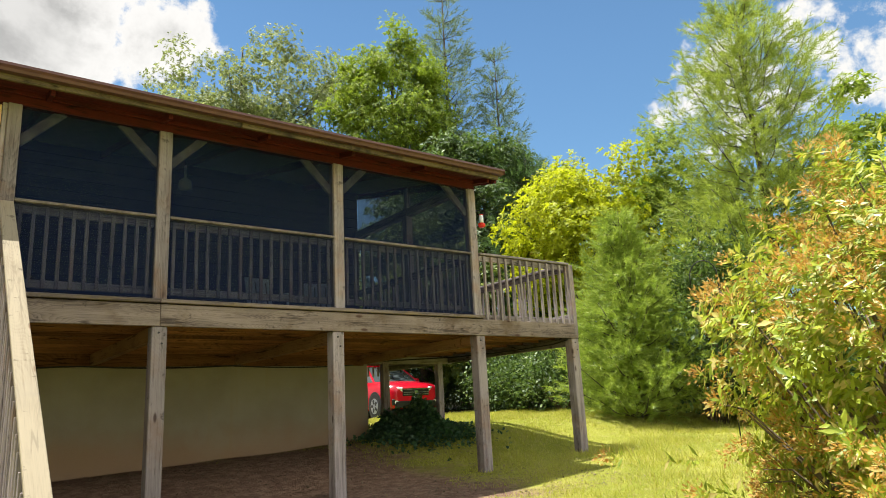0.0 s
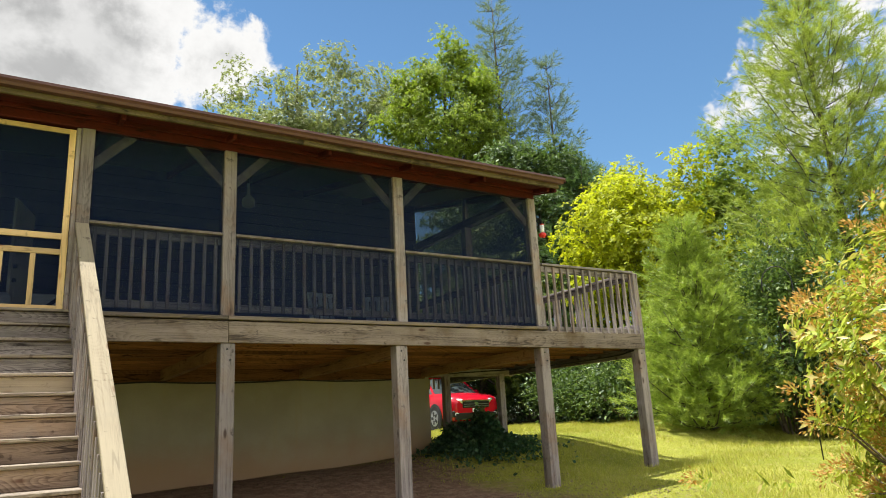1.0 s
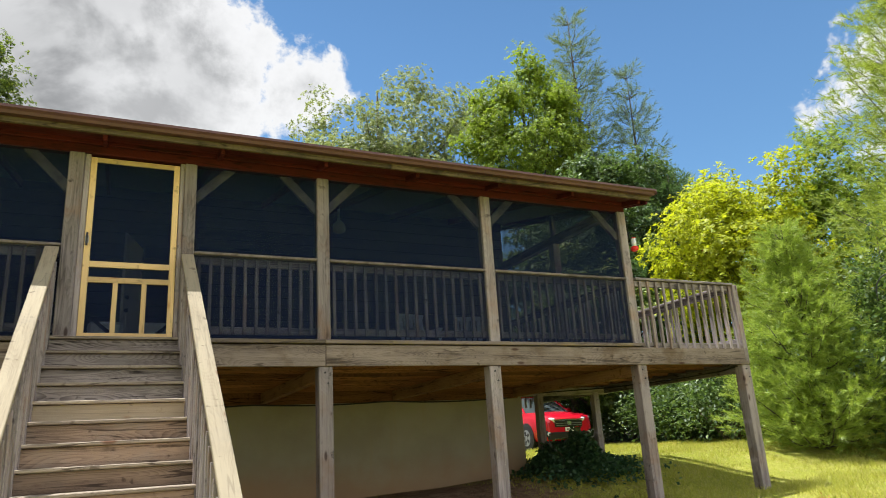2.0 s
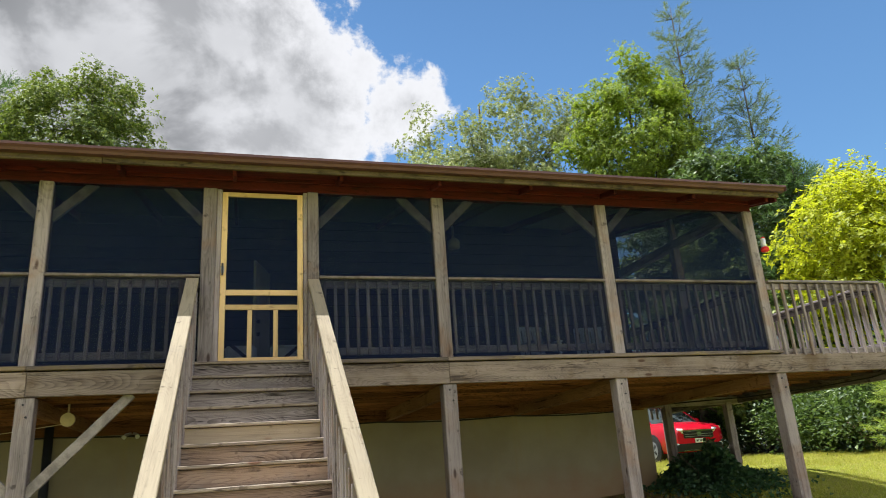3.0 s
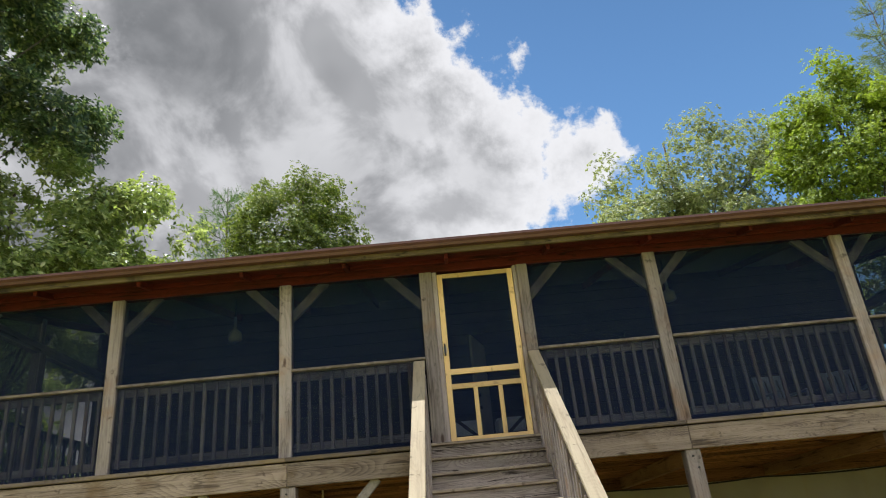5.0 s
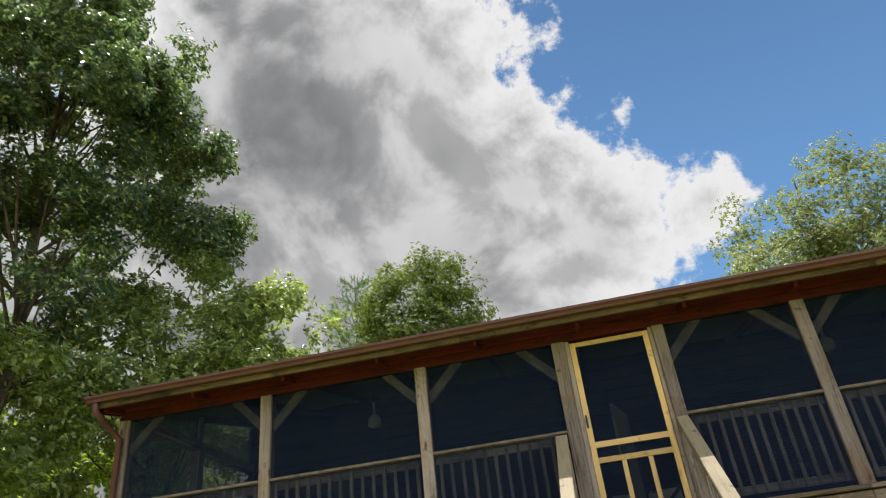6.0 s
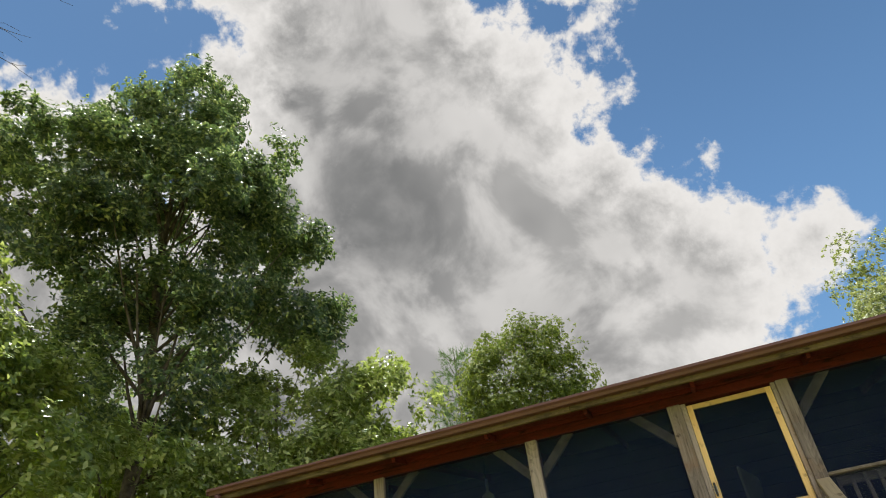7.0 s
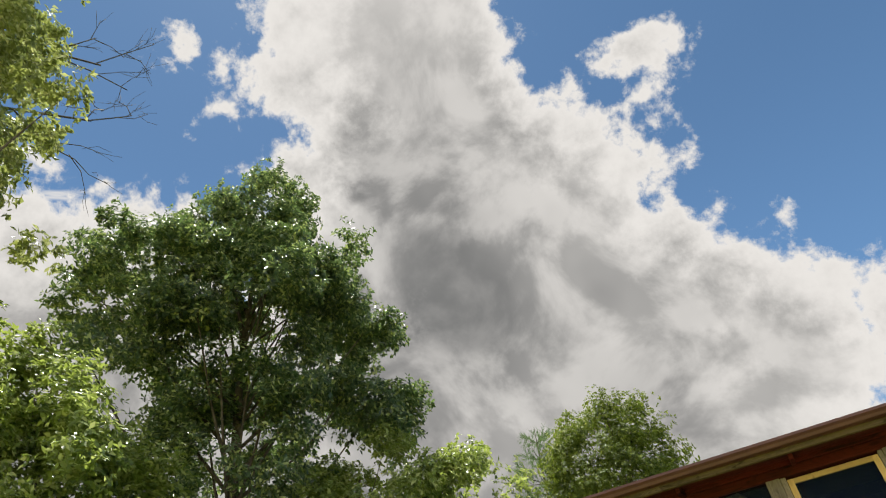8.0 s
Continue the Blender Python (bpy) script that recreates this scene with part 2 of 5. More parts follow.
def stucco():
    m, g, bsdf = material("painted_block", 0.9, 0.0, 0.2)
    vec, _ = coords(g)
    sep = g.n("ShaderNodeSeparateXYZ")
    g.link(g.n("ShaderNodeNewGeometry").outputs["Position"], sep.inputs[0])
    cloudy = g.noise(vec, 1.3, 5.0)
    fine = g.noise(vec, 60.0, 3.0)
    col = g.mix(g.ramp(cloudy, 0.35, 0.7), (0.285, 0.25, 0.18, 1), (0.335, 0.298, 0.218, 1))
    mp = g.n("ShaderNodeMapping")
    g.link(vec, mp.inputs[0])
    mp.inputs["Scale"].default_value = (6.0, 6.0, 0.35)
    streak = g.noise(mp.outputs[0], 1.0, 4.0)
    col = g.mix(g.math("MULTIPLY", g.ramp(streak, 0.55, 0.75), 0.3), col, (0.33, 0.25, 0.13, 1))
    # red soil splashed on the foot of the wall
    splash = g.math("MULTIPLY", g.ramp(g.math("ADD", sep.outputs[2], g.math("MULTIPLY", cloudy, 0.9)), 0.95, 1.65, 1.0, 0.0), 0.6)
    col = g.mix(splash, col, (0.36, 0.2, 0.1, 1))
    g.link(col, bsdf.inputs["Base Color"])
    bump(g, bsdf, g.math("ADD", fine, cloudy), 0.35, 0.006)
    return m


def ground_material():
    m, g, bsdf = material("lawn_and_soil", 0.95, 0.0, 0.15)
    pos = g.n("ShaderNodeNewGeometry").outputs["Position"]
    sep = g.n("ShaderNodeSeparateXYZ")
    g.link(pos, sep.inputs[0])
    wob = g.math("MULTIPLY", g.math("SUBTRACT", g.noise(pos, 0.9, 6.0, 0.65), 0.5), 3.2)
    x, y = sep.outputs[0], sep.outputs[1]
    dx = g.math("MINIMUM", g.math("ADD", x, 7.5), g.math("SUBTRACT", 7.0, x))
    dy = g.math("MINIMUM", g.math("ADD", y, 1.9), g.math("SUBTRACT", 4.0, y))
    bare = g.ramp(g.math("ADD", g.math("MINIMUM", dx, dy), wob), -0.3, 0.7)
    n1 = g.noise(pos, 0.45, 5.0, 0.6)
    n2 = g.noise(pos, 7.0, 5.0, 0.65)
    n3 = g.noise(pos, 55.0, 3.0, 0.7)
    grass = g.mix(g.ramp(n1, 0.38, 0.66), (0.29, 0.31, 0.035, 1), (0.50, 0.47, 0.09, 1))
    grass = g.mix(g.math("MULTIPLY", g.ramp(n2, 0.48, 0.7), 0.6), grass, (0.46, 0.39, 0.15, 1))
    grass = g.mix(g.math("MULTIPLY", g.ramp(n3, 0.45, 0.75), 0.7), grass, (0.11, 0.14, 0.015, 1))
    soil = g.mix(g.ramp(n2, 0.35, 0.7), (0.22, 0.13, 0.085, 1), (0.38, 0.25, 0.165, 1))
    soil = g.mix(g.math("MULTIPLY", g.ramp(n3, 0.6, 0.72), 0.7), soil, (0.45, 0.35, 0.24, 1))
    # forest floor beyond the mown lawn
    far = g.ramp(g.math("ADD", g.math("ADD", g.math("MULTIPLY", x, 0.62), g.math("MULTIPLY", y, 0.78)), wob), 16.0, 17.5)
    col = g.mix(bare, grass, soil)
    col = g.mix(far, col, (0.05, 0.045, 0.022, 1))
    g.link(col, bsdf.inputs["Base Color"])
    bump(g, bsdf, g.math("ADD", g.math("MULTIPLY", n2, 0.6), n3), 0.9, 0.05)
    return m


def leaf_material(name, dark, light, other, shine=0.45, trans=0.35, other_part=0.12):
    """Leaves: colour differs from leaf to leaf; part of the light shines through."""
    m, g, bsdf = material(name, shine, 0.0, 0.65 if shine < 0.3 else 0.5)
    rnd = g.n("ShaderNodeNewGeometry").outputs["Random Per Island"]
    pos = g.n("ShaderNodeNewGeometry").outputs["Position"]
    patch = g.noise(pos, 0.8, 4.0)
    f = g.math("ADD", g.math("MULTIPLY", rnd, 0.6), g.math("MULTIPLY", patch, 0.5))
    col = g.mix(g.ramp(f, 0.2, 0.9), (*dark, 1), (*light, 1))
    odd = g.math("FRACT", g.math("MULTIPLY", rnd, 17.31))
    col = g.mix(g.math("LESS_THAN", odd, other_part), col, (*other, 1))
    g.link(col, bsdf.inputs["Base Color"])
    tr = g.n("ShaderNodeBsdfTranslucent")
    g.link(g.mix(0.5, col, (light[0] * 1.7, light[1] * 1.6, light[2] * 0.8, 1)), tr.inputs[0])
    mx = g.n("ShaderNodeMixShader")
    mx.inputs[0].default_value = trans
    g.link(bsdf.outputs[0], mx.inputs[1])
    g.link(tr.outputs[0], mx.inputs[2])
    g.link(mx.outputs[0], g.t.nodes["Material Output"].inputs[0])
    return m


def screen_material():
    """Black fibreglass insect mesh: threads too fine to draw, so a share of the light passes."""
    m, g, bsdf = material("insect_screen", 0.9, 0.0, 0.1)
    bsdf.inputs["Base Color"].default_value = (0.012, 0.022, 0.052, 1)
    tr = g.n("ShaderNodeBsdfTransparent")
    pos = g.n("ShaderNodeNewGeometry").outputs["Position"]
    mx = g.n("ShaderNodeMixShader")
    g.link(g.ramp(g.noise(pos, 1.1, 4.0), 0.3, 0.7, 0.34, 0.42), mx.inputs[0])
    g.link(tr.outputs[0], mx.inputs[1])
    g.link(bsdf.outputs[0], mx.inputs[2])
    g.link(mx.outputs[0], g.t.nodes["Material Output"].inputs[0])
    return m


SCREEN = screen_material()
STUCCO = stucco()
GROUND = ground_material()
GUTTER = plain("brown_gutter", (0.100, 0.044, 0.043), 0.45, 0.0, 0.12, 3.0)
SHINGLE = plain("brown_shingle", (0.10, 0.075, 0.06), 0.95, 0.0, 0.35, 14.0, 0.6)
CABLE = plain("black_cable", (0.012, 0.012, 0.012), 0.5)
BLACK = plain("black_plastic", (0.015, 0.015, 0.016), 0.45)
NAVY = plain("dark_blue_paint", (0.02, 0.025, 0.045), 0.6)
CUSHION = plain("pale_blue_cloth", (0.62, 0.70, 0.76), 0.9, 0.0, 0.1)
WHITE = plain("white_plastic", (0.72, 0.74, 0.76), 0.45, 0.0, 0.05)
CREAM = plain("cream_plastic", (0.66, 0.55, 0.34), 0.5, 0.0, 0.08)
CHROME = plain("chrome", (0.75, 0.76, 0.78), 0.12, 1.0, 0.03)
STEEL = plain("grey_steel", (0.35, 0.36, 0.37), 0.45, 0.9, 0.15)
BARK = plain("bark", (0.10, 0.085, 0.068), 0.95, 0.0, 0.45, 7.0, 1.0, 0.1)
TWIG = plain("grey_twig", (0.17, 0.13, 0.10), 0.9, 0.0, 0.35, 12.0, 0.5, 0.1)
CARRED = plain("red_car_paint", (0.50, 0.005, 0.02), 0.22, 0.0, 0.04, 2.0, 0.0, 0.7)
RUBBER = plain("tyre_rubber", (0.02, 0.02, 0.021), 0.85)
RIM = plain("alloy_rim", (0.45, 0.46, 0.48), 0.3, 0.9, 0.05)
LAMP = plain("headlamp", (0.75, 0.78, 0.8), 0.08, 0.2, 0.1, 20.0)
DARKGLASS = plain("car_glass", (0.06, 0.075, 0.075), 0.04, 0.0, 0.1, 2.0, 0.0, 1.0)
CAP = plain("dark_rail_cap", (0.15, 0.125, 0.11), 0.85, 0.0, 0.4, 7.0, 0.4, 0.2)
BRACE = plain("weathered_brace", (0.27, 0.24, 0.22), 0.85, 0.0, 0.3, 9.0, 0.4, 0.2)
DOORPAINT = plain("pale_door_paint", (0.42, 0.42, 0.40), 0.5, 0.0, 0.08)
CHAIRGREY = plain("grey_white_resin", (0.38, 0.40, 0.43), 0.5, 0.0, 0.08)
REDPLASTIC = plain("red_plastic", (0.75, 0.03, 0.02), 0.25, 0.0, 0.1)

# ---- building helpers ----
def thing(name, label, category, at=(0, 0, 0), group="", kind=""):
    ob = new(name)
    ob.location = at
    ob.empty_display_size = 0.2
    return tagged(ob, label, category, group, kind)


def part(name, bm, mat, parent, label=""):
    me = bpy.data.meshes.new(name)
    bm.to_mesh(me)
    bm.free()
    me.materials.append(mat)
    return shared(name, me, parent, label)


def shared(name, me, parent, label="", at=None):
    ob = new(name, me)
    ob.parent = parent
    if at is not None:
        ob.location = at
    if label:
        ob["label"] = label
    return ob


def box(bm, x0, x1, y0, y1, z0, z1, edge=0.0):
    m = Matrix.Translation(((x0 + x1) / 2, (y0 + y1) / 2, (z0 + z1) / 2)) @ Matrix.Diagonal((x1 - x0, y1 - y0, z1 - z0, 1))
    got = bmesh.ops.create_cube(bm, size=1, matrix=m)
    if edge:
        edges = list({e for v in got["verts"] for e in v.link_edges})
        bmesh.ops.bevel(bm, geom=edges, offset=edge, segments=1, affect="EDGES")
    return bm


def board(x0, x1, y0, y1, z0, z1, edge=0.006):
    return box(bmesh.new(), x0, x1, y0, y1, z0, z1, edge)


def beam(p0, p1, w, h, side=(0, 1, 0), edge=0.005):
    """A straight timber from p0 to p1: w along side, h across."""
    p0, p1 = Vector(p0), Vector(p1)
    run = p1 - p0
    zax = run.normalized()
    yax = Vector(side)
    yax = (yax - zax * yax.dot(zax)).normalized()
    xax = yax.cross(zax)
    rot = Matrix((xax, yax, zax)).transposed().to_4x4()
    bm = box(bmesh.new(), -h / 2, h / 2, -w / 2, w / 2, 0, run.length, edge)
    bm.transform(Matrix.Translation(p0) @ rot)
    return bm


def tube(bm, pts, radii, sides=6):
    """A tapered round run through the points."""
    rings = []
    for i, p in enumerate(pts):
        a = Vector(pts[max(i - 1, 0)])
        b = Vector(pts[min(i + 1, len(pts) - 1)])
        zax = (b - a).normalized()
        xax = zax.orthogonal().normalized()
        if rings and abs(xax.dot(last)) < 0.99:
            xax = (last - zax * last.dot(zax)).normalized()
        last = xax
        yax = zax.cross(xax)
        rings.append([bm.verts.new(Vector(p) + (xax * math.cos(k * math.tau / sides) + yax * math.sin(k * math.tau / sides)) * radii[i]) for k in range(sides)])
    for r0, r1 in zip(rings, rings[1:]):
        for k in range(sides):
            f = bm.faces.new((r0[k], r0[(k + 1) % sides], r1[(k + 1) % sides], r1[k]))
            f.smooth = True
    bm.faces.new(rings[0][::-1])
    bm.faces.new(rings[-1])
    return bm


def disc(bm, centre, normal, r, depth, sides=20):
    q = Vector(normal).to_track_quat("Z", "Y").to_matrix().to_4x4()
    bmesh.ops.create_cone(bm, cap_ends=True, segments=sides, radius1=r, radius2=r, depth=depth, matrix=Matrix.Translation(centre) @ q)
    return bm


# ---- ground ----
def rise(x, y):
    """Height of the ground: it climbs to the east and towards the house."""
    gx = max(-14.0, min(10.5, x))
    up = max(0.0, min(1.0, y / 3.0))
    z = -0.22 + 0.055 * gx + 0.45 * up * up * (3 - 2 * up)
    z += 0.045 * max(-14.0, min(0.0, y)) + 0.012 * max(0.0, min(30.0, y - 3.0))
    z += 0.05 * max(0.0, min(30.0, x - 10.5)) * 0.4
    return z + 0.03 * noise.noise((x * 0.7, y * 0.7, 0.0)) + 0.08 * noise.noise((x * 0.16, y * 0.16, 5.0))


def graded(lo, hi, step, reach):
    out = list(np.arange(lo, hi + step / 2, step))
    s, v = step, hi
    up = []
    while v < reach:
        s *= 1.35
        v += s
        up.append(v)
    s, v = step, lo
    down = []
    while v > -reach:
        s *= 1.35
        v -= s
        down.append(v)
    return down[::-1] + out + up


def build_ground():
    xs, ys = graded(-12, 20, 0.25, 2500), graded(-11, 18, 0.25, 2500)
    verts = [(x, y, rise(x, y)) for y in ys for x in xs]
    w = len(xs)
    faces = [(j * w + i, j * w + i + 1, (j + 1) * w + i + 1, (j + 1) * w + i) for j in range(len(ys) - 1) for i in range(w - 1)]
    me = bpy.data.meshes.new("ground")
    me.from_pydata(verts, [], faces)
    me.polygons.foreach_set("use_smooth", [True] * len(faces))
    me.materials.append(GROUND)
    tagged(new("ground", me), "sloping mown lawn with bare soil under the porch", "ground", kind="structure")


build_ground()

# ---- the porch ----
DECK, RIM0, HEAD = 2.40, 2.14, 4.46
X0, X1, YB = -5.86, 7.28, 3.6
EAST = 9.35
POSTS = [(-5.86, -5.72), (-3.89, -3.75), (-1.89, -1.75), (-0.21, -0.06), (0.96, 1.09), (2.49, 2.64), (4.77, 4.92), (7.14, 7.28)]
porch = thing("screened_porch", "raised screened porch of weathered timber on tall posts", "porch")


def build_frame():
    for i, (a, b) in enumerate(POSTS):
        part("post", board(a, b, 0.0, 0.14, DECK + 0.045, HEAD, 0.008), WOOD_Z, porch)
    # jamb boards beside the door
    part("door_jamb", board(-0.06, -0.003, 0.03, 0.13, DECK + 0.045, HEAD), WOOD_Z, porch)
    part("door_jamb", board(0.913, 0.96, 0.03, 0.13, DECK + 0.045, HEAD), WOOD_Z, porch)
    # posts of the two ends and the back
    for x in (X0, X1 - 0.14):
        part("post", board(x, x + 0.14, 1.75, 1.89, DECK, HEAD), WOOD_Z, porch)
    # red-stained header beams
    part("header_beam", board(X0, X1, 0.01, 0.13, HEAD, HEAD + 0.10), RED_X, porch, "dark red stained header beam")
    part("header_beam", board(X0, X1, -0.02, 0.15, HEAD + 0.10, HEAD + 0.33), RED_X, porch, "dark red stained header beam")
    for x in (X0, X1 - 0.13):
        part("header_beam", board(x, x + 0.13, 0.15, YB, HEAD, HEAD + 0.14), WOOD_Y, porch)
    # knee braces on the inner side of the posts
    for i, (a, b) in enumerate(POSTS):
        for s, x in ((-1, a), (1, b)):
            if (i == 0 and s < 0) or (i == 7 and s > 0) or (i == 3 and s > 0) or (i == 4 and s < 0):
                continue
            part("knee_brace", beam((x - 0.02 * s, 0.11, HEAD - 0.40), (x + 0.40 * s, 0.11, HEAD + 0.03), 0.05, 0.10), BRACE, porch)
    # sill, rim and floor
    xs = [X0, -1.80, 2.56, X1]
    for a, b in zip(xs, xs[1:]):
        if a < 0 < b:
            part("sill", board(a, -0.24, -0.06, 0.15, DECK, DECK + 0.045), SILL, porch)
            part("sill", board(1.06, b - 0.003, -0.06, 0.15, DECK, DECK + 0.045), SILL, porch)
        else:
            part("sill", board(a, b - 0.003, -0.06, 0.15, DECK, DECK + 0.045), SILL, porch)
    xs = [X0, -1.79, 2.57, EAST]
    for a, b in zip(xs, xs[1:]):
        part("rim_board", board(a, b - 0.004, -0.03, 0.01, RIM0, DECK - 0.012), RIMBOARD, porch)
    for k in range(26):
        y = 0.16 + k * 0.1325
        part("floor_board", board(X0 + 0.01, X1 - 0.01, y, y + 0.127, DECK - 0.04, DECK - 0.005, 0.0), FLOOR_SHADED, porch)
    # joists along the front, carried by beams that run back from the posts
    for k in range(9):
        y = 0.05 + k * 0.42 + random.uniform(-0.02, 0.02)
        part("joist", board(X0 + 0.02, EAST - 0.05, y, y + 0.04, DECK - 0.235, DECK - 0.045, 0.0), JOIST, porch)


def lower_posts():
    for x, y in ((-5.86, 0), (-3.90, 0), (-1.87, 0), (2.49, 0), (4.72, 0), (7.13, 0), (EAST - 0.16, 0), (7.62, 3.45), (8.92, 3.45), (EAST - 0.16, 5.9)):
        w = 0.165 if y < 1 else 0.13
        g0 = rise(x + 0.08, y + 0.08) - 0.15
        top = RIM0 if y < 1 else RIM0 - 0.1
        part("deck_post", board(x, x + w, y - 0.01, y + w - 0.01, g0, top, 0.008), WOOD_Z, porch)
        if y == 0:
            for dz in (0.07, 0.19):
                bolt = disc(bmesh.new(), (x + 0.05 + dz * 0.3, -0.016, top - dz), (0, 1, 0), 0.011, 0.014, 8)
                part("bolt", bolt, BLACK, porch)
        if y == 0 and x < 7.5:
            part("support_beam", board(x + 0.03, x + 0.13, y + 0.16, YB - 0.05, RIM0 - 0.14, RIM0 + 0.02), JOIST_Y, porch)
    # knee braces under the western half
    for x in (-3.82, -1.79):
        for s in (-1, 1):
            part("knee_brace", beam((x + 0.06 * s, 0.06, RIM0 - 0.93), (x + 0.96 * s, 0.06, RIM0 + 0.01), 0.045, 0.10), BRACE, porch)


BALUSTER = {}


def baluster_mesh(height, mat, w=0.036):
    key = (round(height, 3), mat.name)
    if key not in BALUSTER:
        bm = board(-w / 2, w / 2, -w / 2, w / 2, 0, height, 0.003)
        me = bpy.data.meshes.new("baluster")
        bm.to_mesh(me)
        bm.free()
        me.materials.append(mat)
        BALUSTER[key] = me
    return BALUSTER[key]


def railing(parent, x0, x1, y0, y1, z0, top, gap=0.142, cap=0.10, depth=0.0):
    """Rail between two points in plan: cap, lower and upper rails, square balusters."""
    along_x = abs(x1 - x0) > abs(y1 - y0)
    mat = WOOD_X if along_x else WOOD_Y
    side = (0, 1, 0) if along_x else (1, 0, 0)
    rail = part("railing", beam((x0, y0, top - 0.018), (x1, y1, top - 0.018), cap, 0.036, side), mat, parent)
    part("rail", beam((x0, y0, top - 0.085), (x1, y1, top - 0.085), 0.04, 0.085, side), mat, rail)
    part("rail", beam((x0, y0, z0 + 0.11), (x1, y1, z0 + 0.11), 0.04, 0.085, side), mat, rail)
    n = max(2, round(math.hypot(x1 - x0, y1 - y0) / gap))
    h = top - 0.05 - (z0 + 0.06)
    for k in range(n):
        f = (k + 0.5) / n
        off = 0.04
        bx, by = (x0 + (x1 - x0) * f, y0 - off) if along_x else (x0 + off, y0 + (y1 - y0) * f)
        b = shared("baluster", baluster_mesh(h, WOOD_Z), rail, "", (bx, by, z0 + 0.06))
        b.rotation_euler = (random.uniform(-0.004, 0.004), random.uniform(-0.006, 0.006), random.uniform(-0.1, 0.1))
    return rail


TOPR = 3.425


def screens_and_rails():
    for (a0, a1), (b0, b1) in zip(POSTS, POSTS[1:]):
        if a1 > -0.1 and b0 < 1.0:
            continue
        railing(porch, a1, b0, 0.105, 0.105, DECK + 0.045, TOPR, 0.132, 0.03)
        part("rail_cap", board(a1, b0, -0.006, 0.036, TOPR - 0.032, TOPR), CAP, porch)
        bm = board(a1 + 0.002, b0 - 0.002, 0.040, 0.042, DECK + 0.046, HEAD - 0.002, 0.0)
        part("insect_screen", bm, SCREEN, porch, "dark fine-mesh insect screen")
    for x in (X0 + 0.07, X1 - 0.07):
        for y0, y1 in ((0.14, 1.75), (1.89, YB - 0.05)):
            railing(porch, x, x, y0, y1, DECK, TOPR, 0.15, 0.06)
            part("insect_screen", board(x + 0.05, x + 0.052, y0 + 0.002, y1, DECK + 0.002, HEAD - 0.002, 0.0), SCREEN, porch)


def east_deck():
    """Open deck beyond the east end, with its own rail."""
    YE = 6.0
    for k in range(15):
        x = X1 + 0.2 + k * 0.13
        part("skirt_slat", board(x, x + 0.05, YE - 0.03, YE, RIM0 - 0.22, RIM0), WOOD_Z, porch)
    part("conduit", tube(bmesh.new(), [(7.6, 3.4, 2.05), (8.4, 2.2, 2.02), (8.9, 1.2, 2.04), (EAST - 0.18, 0.4, 2.08), (EAST - 0.2, 0.05, 2.12)], [0.011] * 5, 8), CABLE, porch, "black cable under the deck")
    for k in range(15):
        x = X1 + 0.01 + k * 0.137
        part("floor_board", board(x, x + 0.125, 0.012, YE, DECK - 0.04, DECK - 0.002, 0.0), WOOD_Y, porch)
    part("rim_board", board(EAST - 0.045, EAST, 0.012, YE, RIM0, DECK - 0.045), WOOD_Y, porch)
    for k in range(6):
        y = 3.85 + k * 0.42
        part("joist", board(X1 + 0.02, EAST - 0.05, y, y + 0.04, DECK - 0.235, DECK - 0.045, 0.0), JOIST, porch)
    part("support_beam", board(X1 + 0.05, EAST - 0.05, 3.46, 3.56, RIM0 - 0.14, RIM0), WOOD_X, porch)
    part("support_beam", board(EAST - 0.15, EAST - 0.06, 0.16, YE, RIM0 - 0.12, RIM0), WOOD_Y, porch)
    part("post", board(EAST - 0.10, EAST, -0.03, 0.07, RIM0 + 0.04, 3.40), WOOD_Z, porch)
    part("post", board(EAST - 0.10, EAST, YE - 0.1, YE, DECK, 3.40), WOOD_Z, porch)
    railing(porch, X1, EAST - 0.1, 0.02, 0.02, DECK - 0.09, TOPR, 0.15, 0.13)
    railing(porch, EAST - 0.05, EAST - 0.05, 0.07, YE - 0.1, DECK, TOPR, 0.15, 0.14)
    railing(porch, X1 + 0.2, EAST - 0.1, YE - 0.05, YE - 0.05, DECK, TOPR, 0.15, 0.13)


def west_deck():
    WX, YE = -8.0, 4.0
    for k in range(15):
        x = WX + 0.01 + k * 0.141
        part("floor_board", board(x, x + 0.135, 0.012, YE, DECK - 0.04, DECK - 0.002, 0.0), WOOD_Y, porch)
    part("rim_board", board(WX, X0, -0.035, 0.01, RIM0, DECK), WOOD_X, porch)
    part("deck_post", board(WX, WX + 0.16, 0.01, 0.17, rise(WX, 0) - 0.15, RIM0), WOOD_Z, porch)
    part("deck_post", board(WX, WX + 0.16, YE - 0.2, YE - 0.04, rise(WX, YE) - 0.15, RIM0), WOOD_Z, porch)
    part("post", board(WX, WX + 0.10, -0.03, 0.07, RIM0 + 0.04, 3.40), WOOD_Z, porch)
    railing(porch, WX + 0.1, X0, 0.02, 0.02, DECK - 0.09, TOPR, 0.15, 0.13)
    railing(porch, WX + 0.05, WX + 0.05, 0.07, YE, DECK, TOPR, 0.15, 0.14)


build_frame()
lower_posts()
screens_and_rails()
east_deck()
west_deck()

# ---- house behind the porch ----
house = thing("house", "low house with a painted basement wall and a brown roof", "house")
YH = 9.5


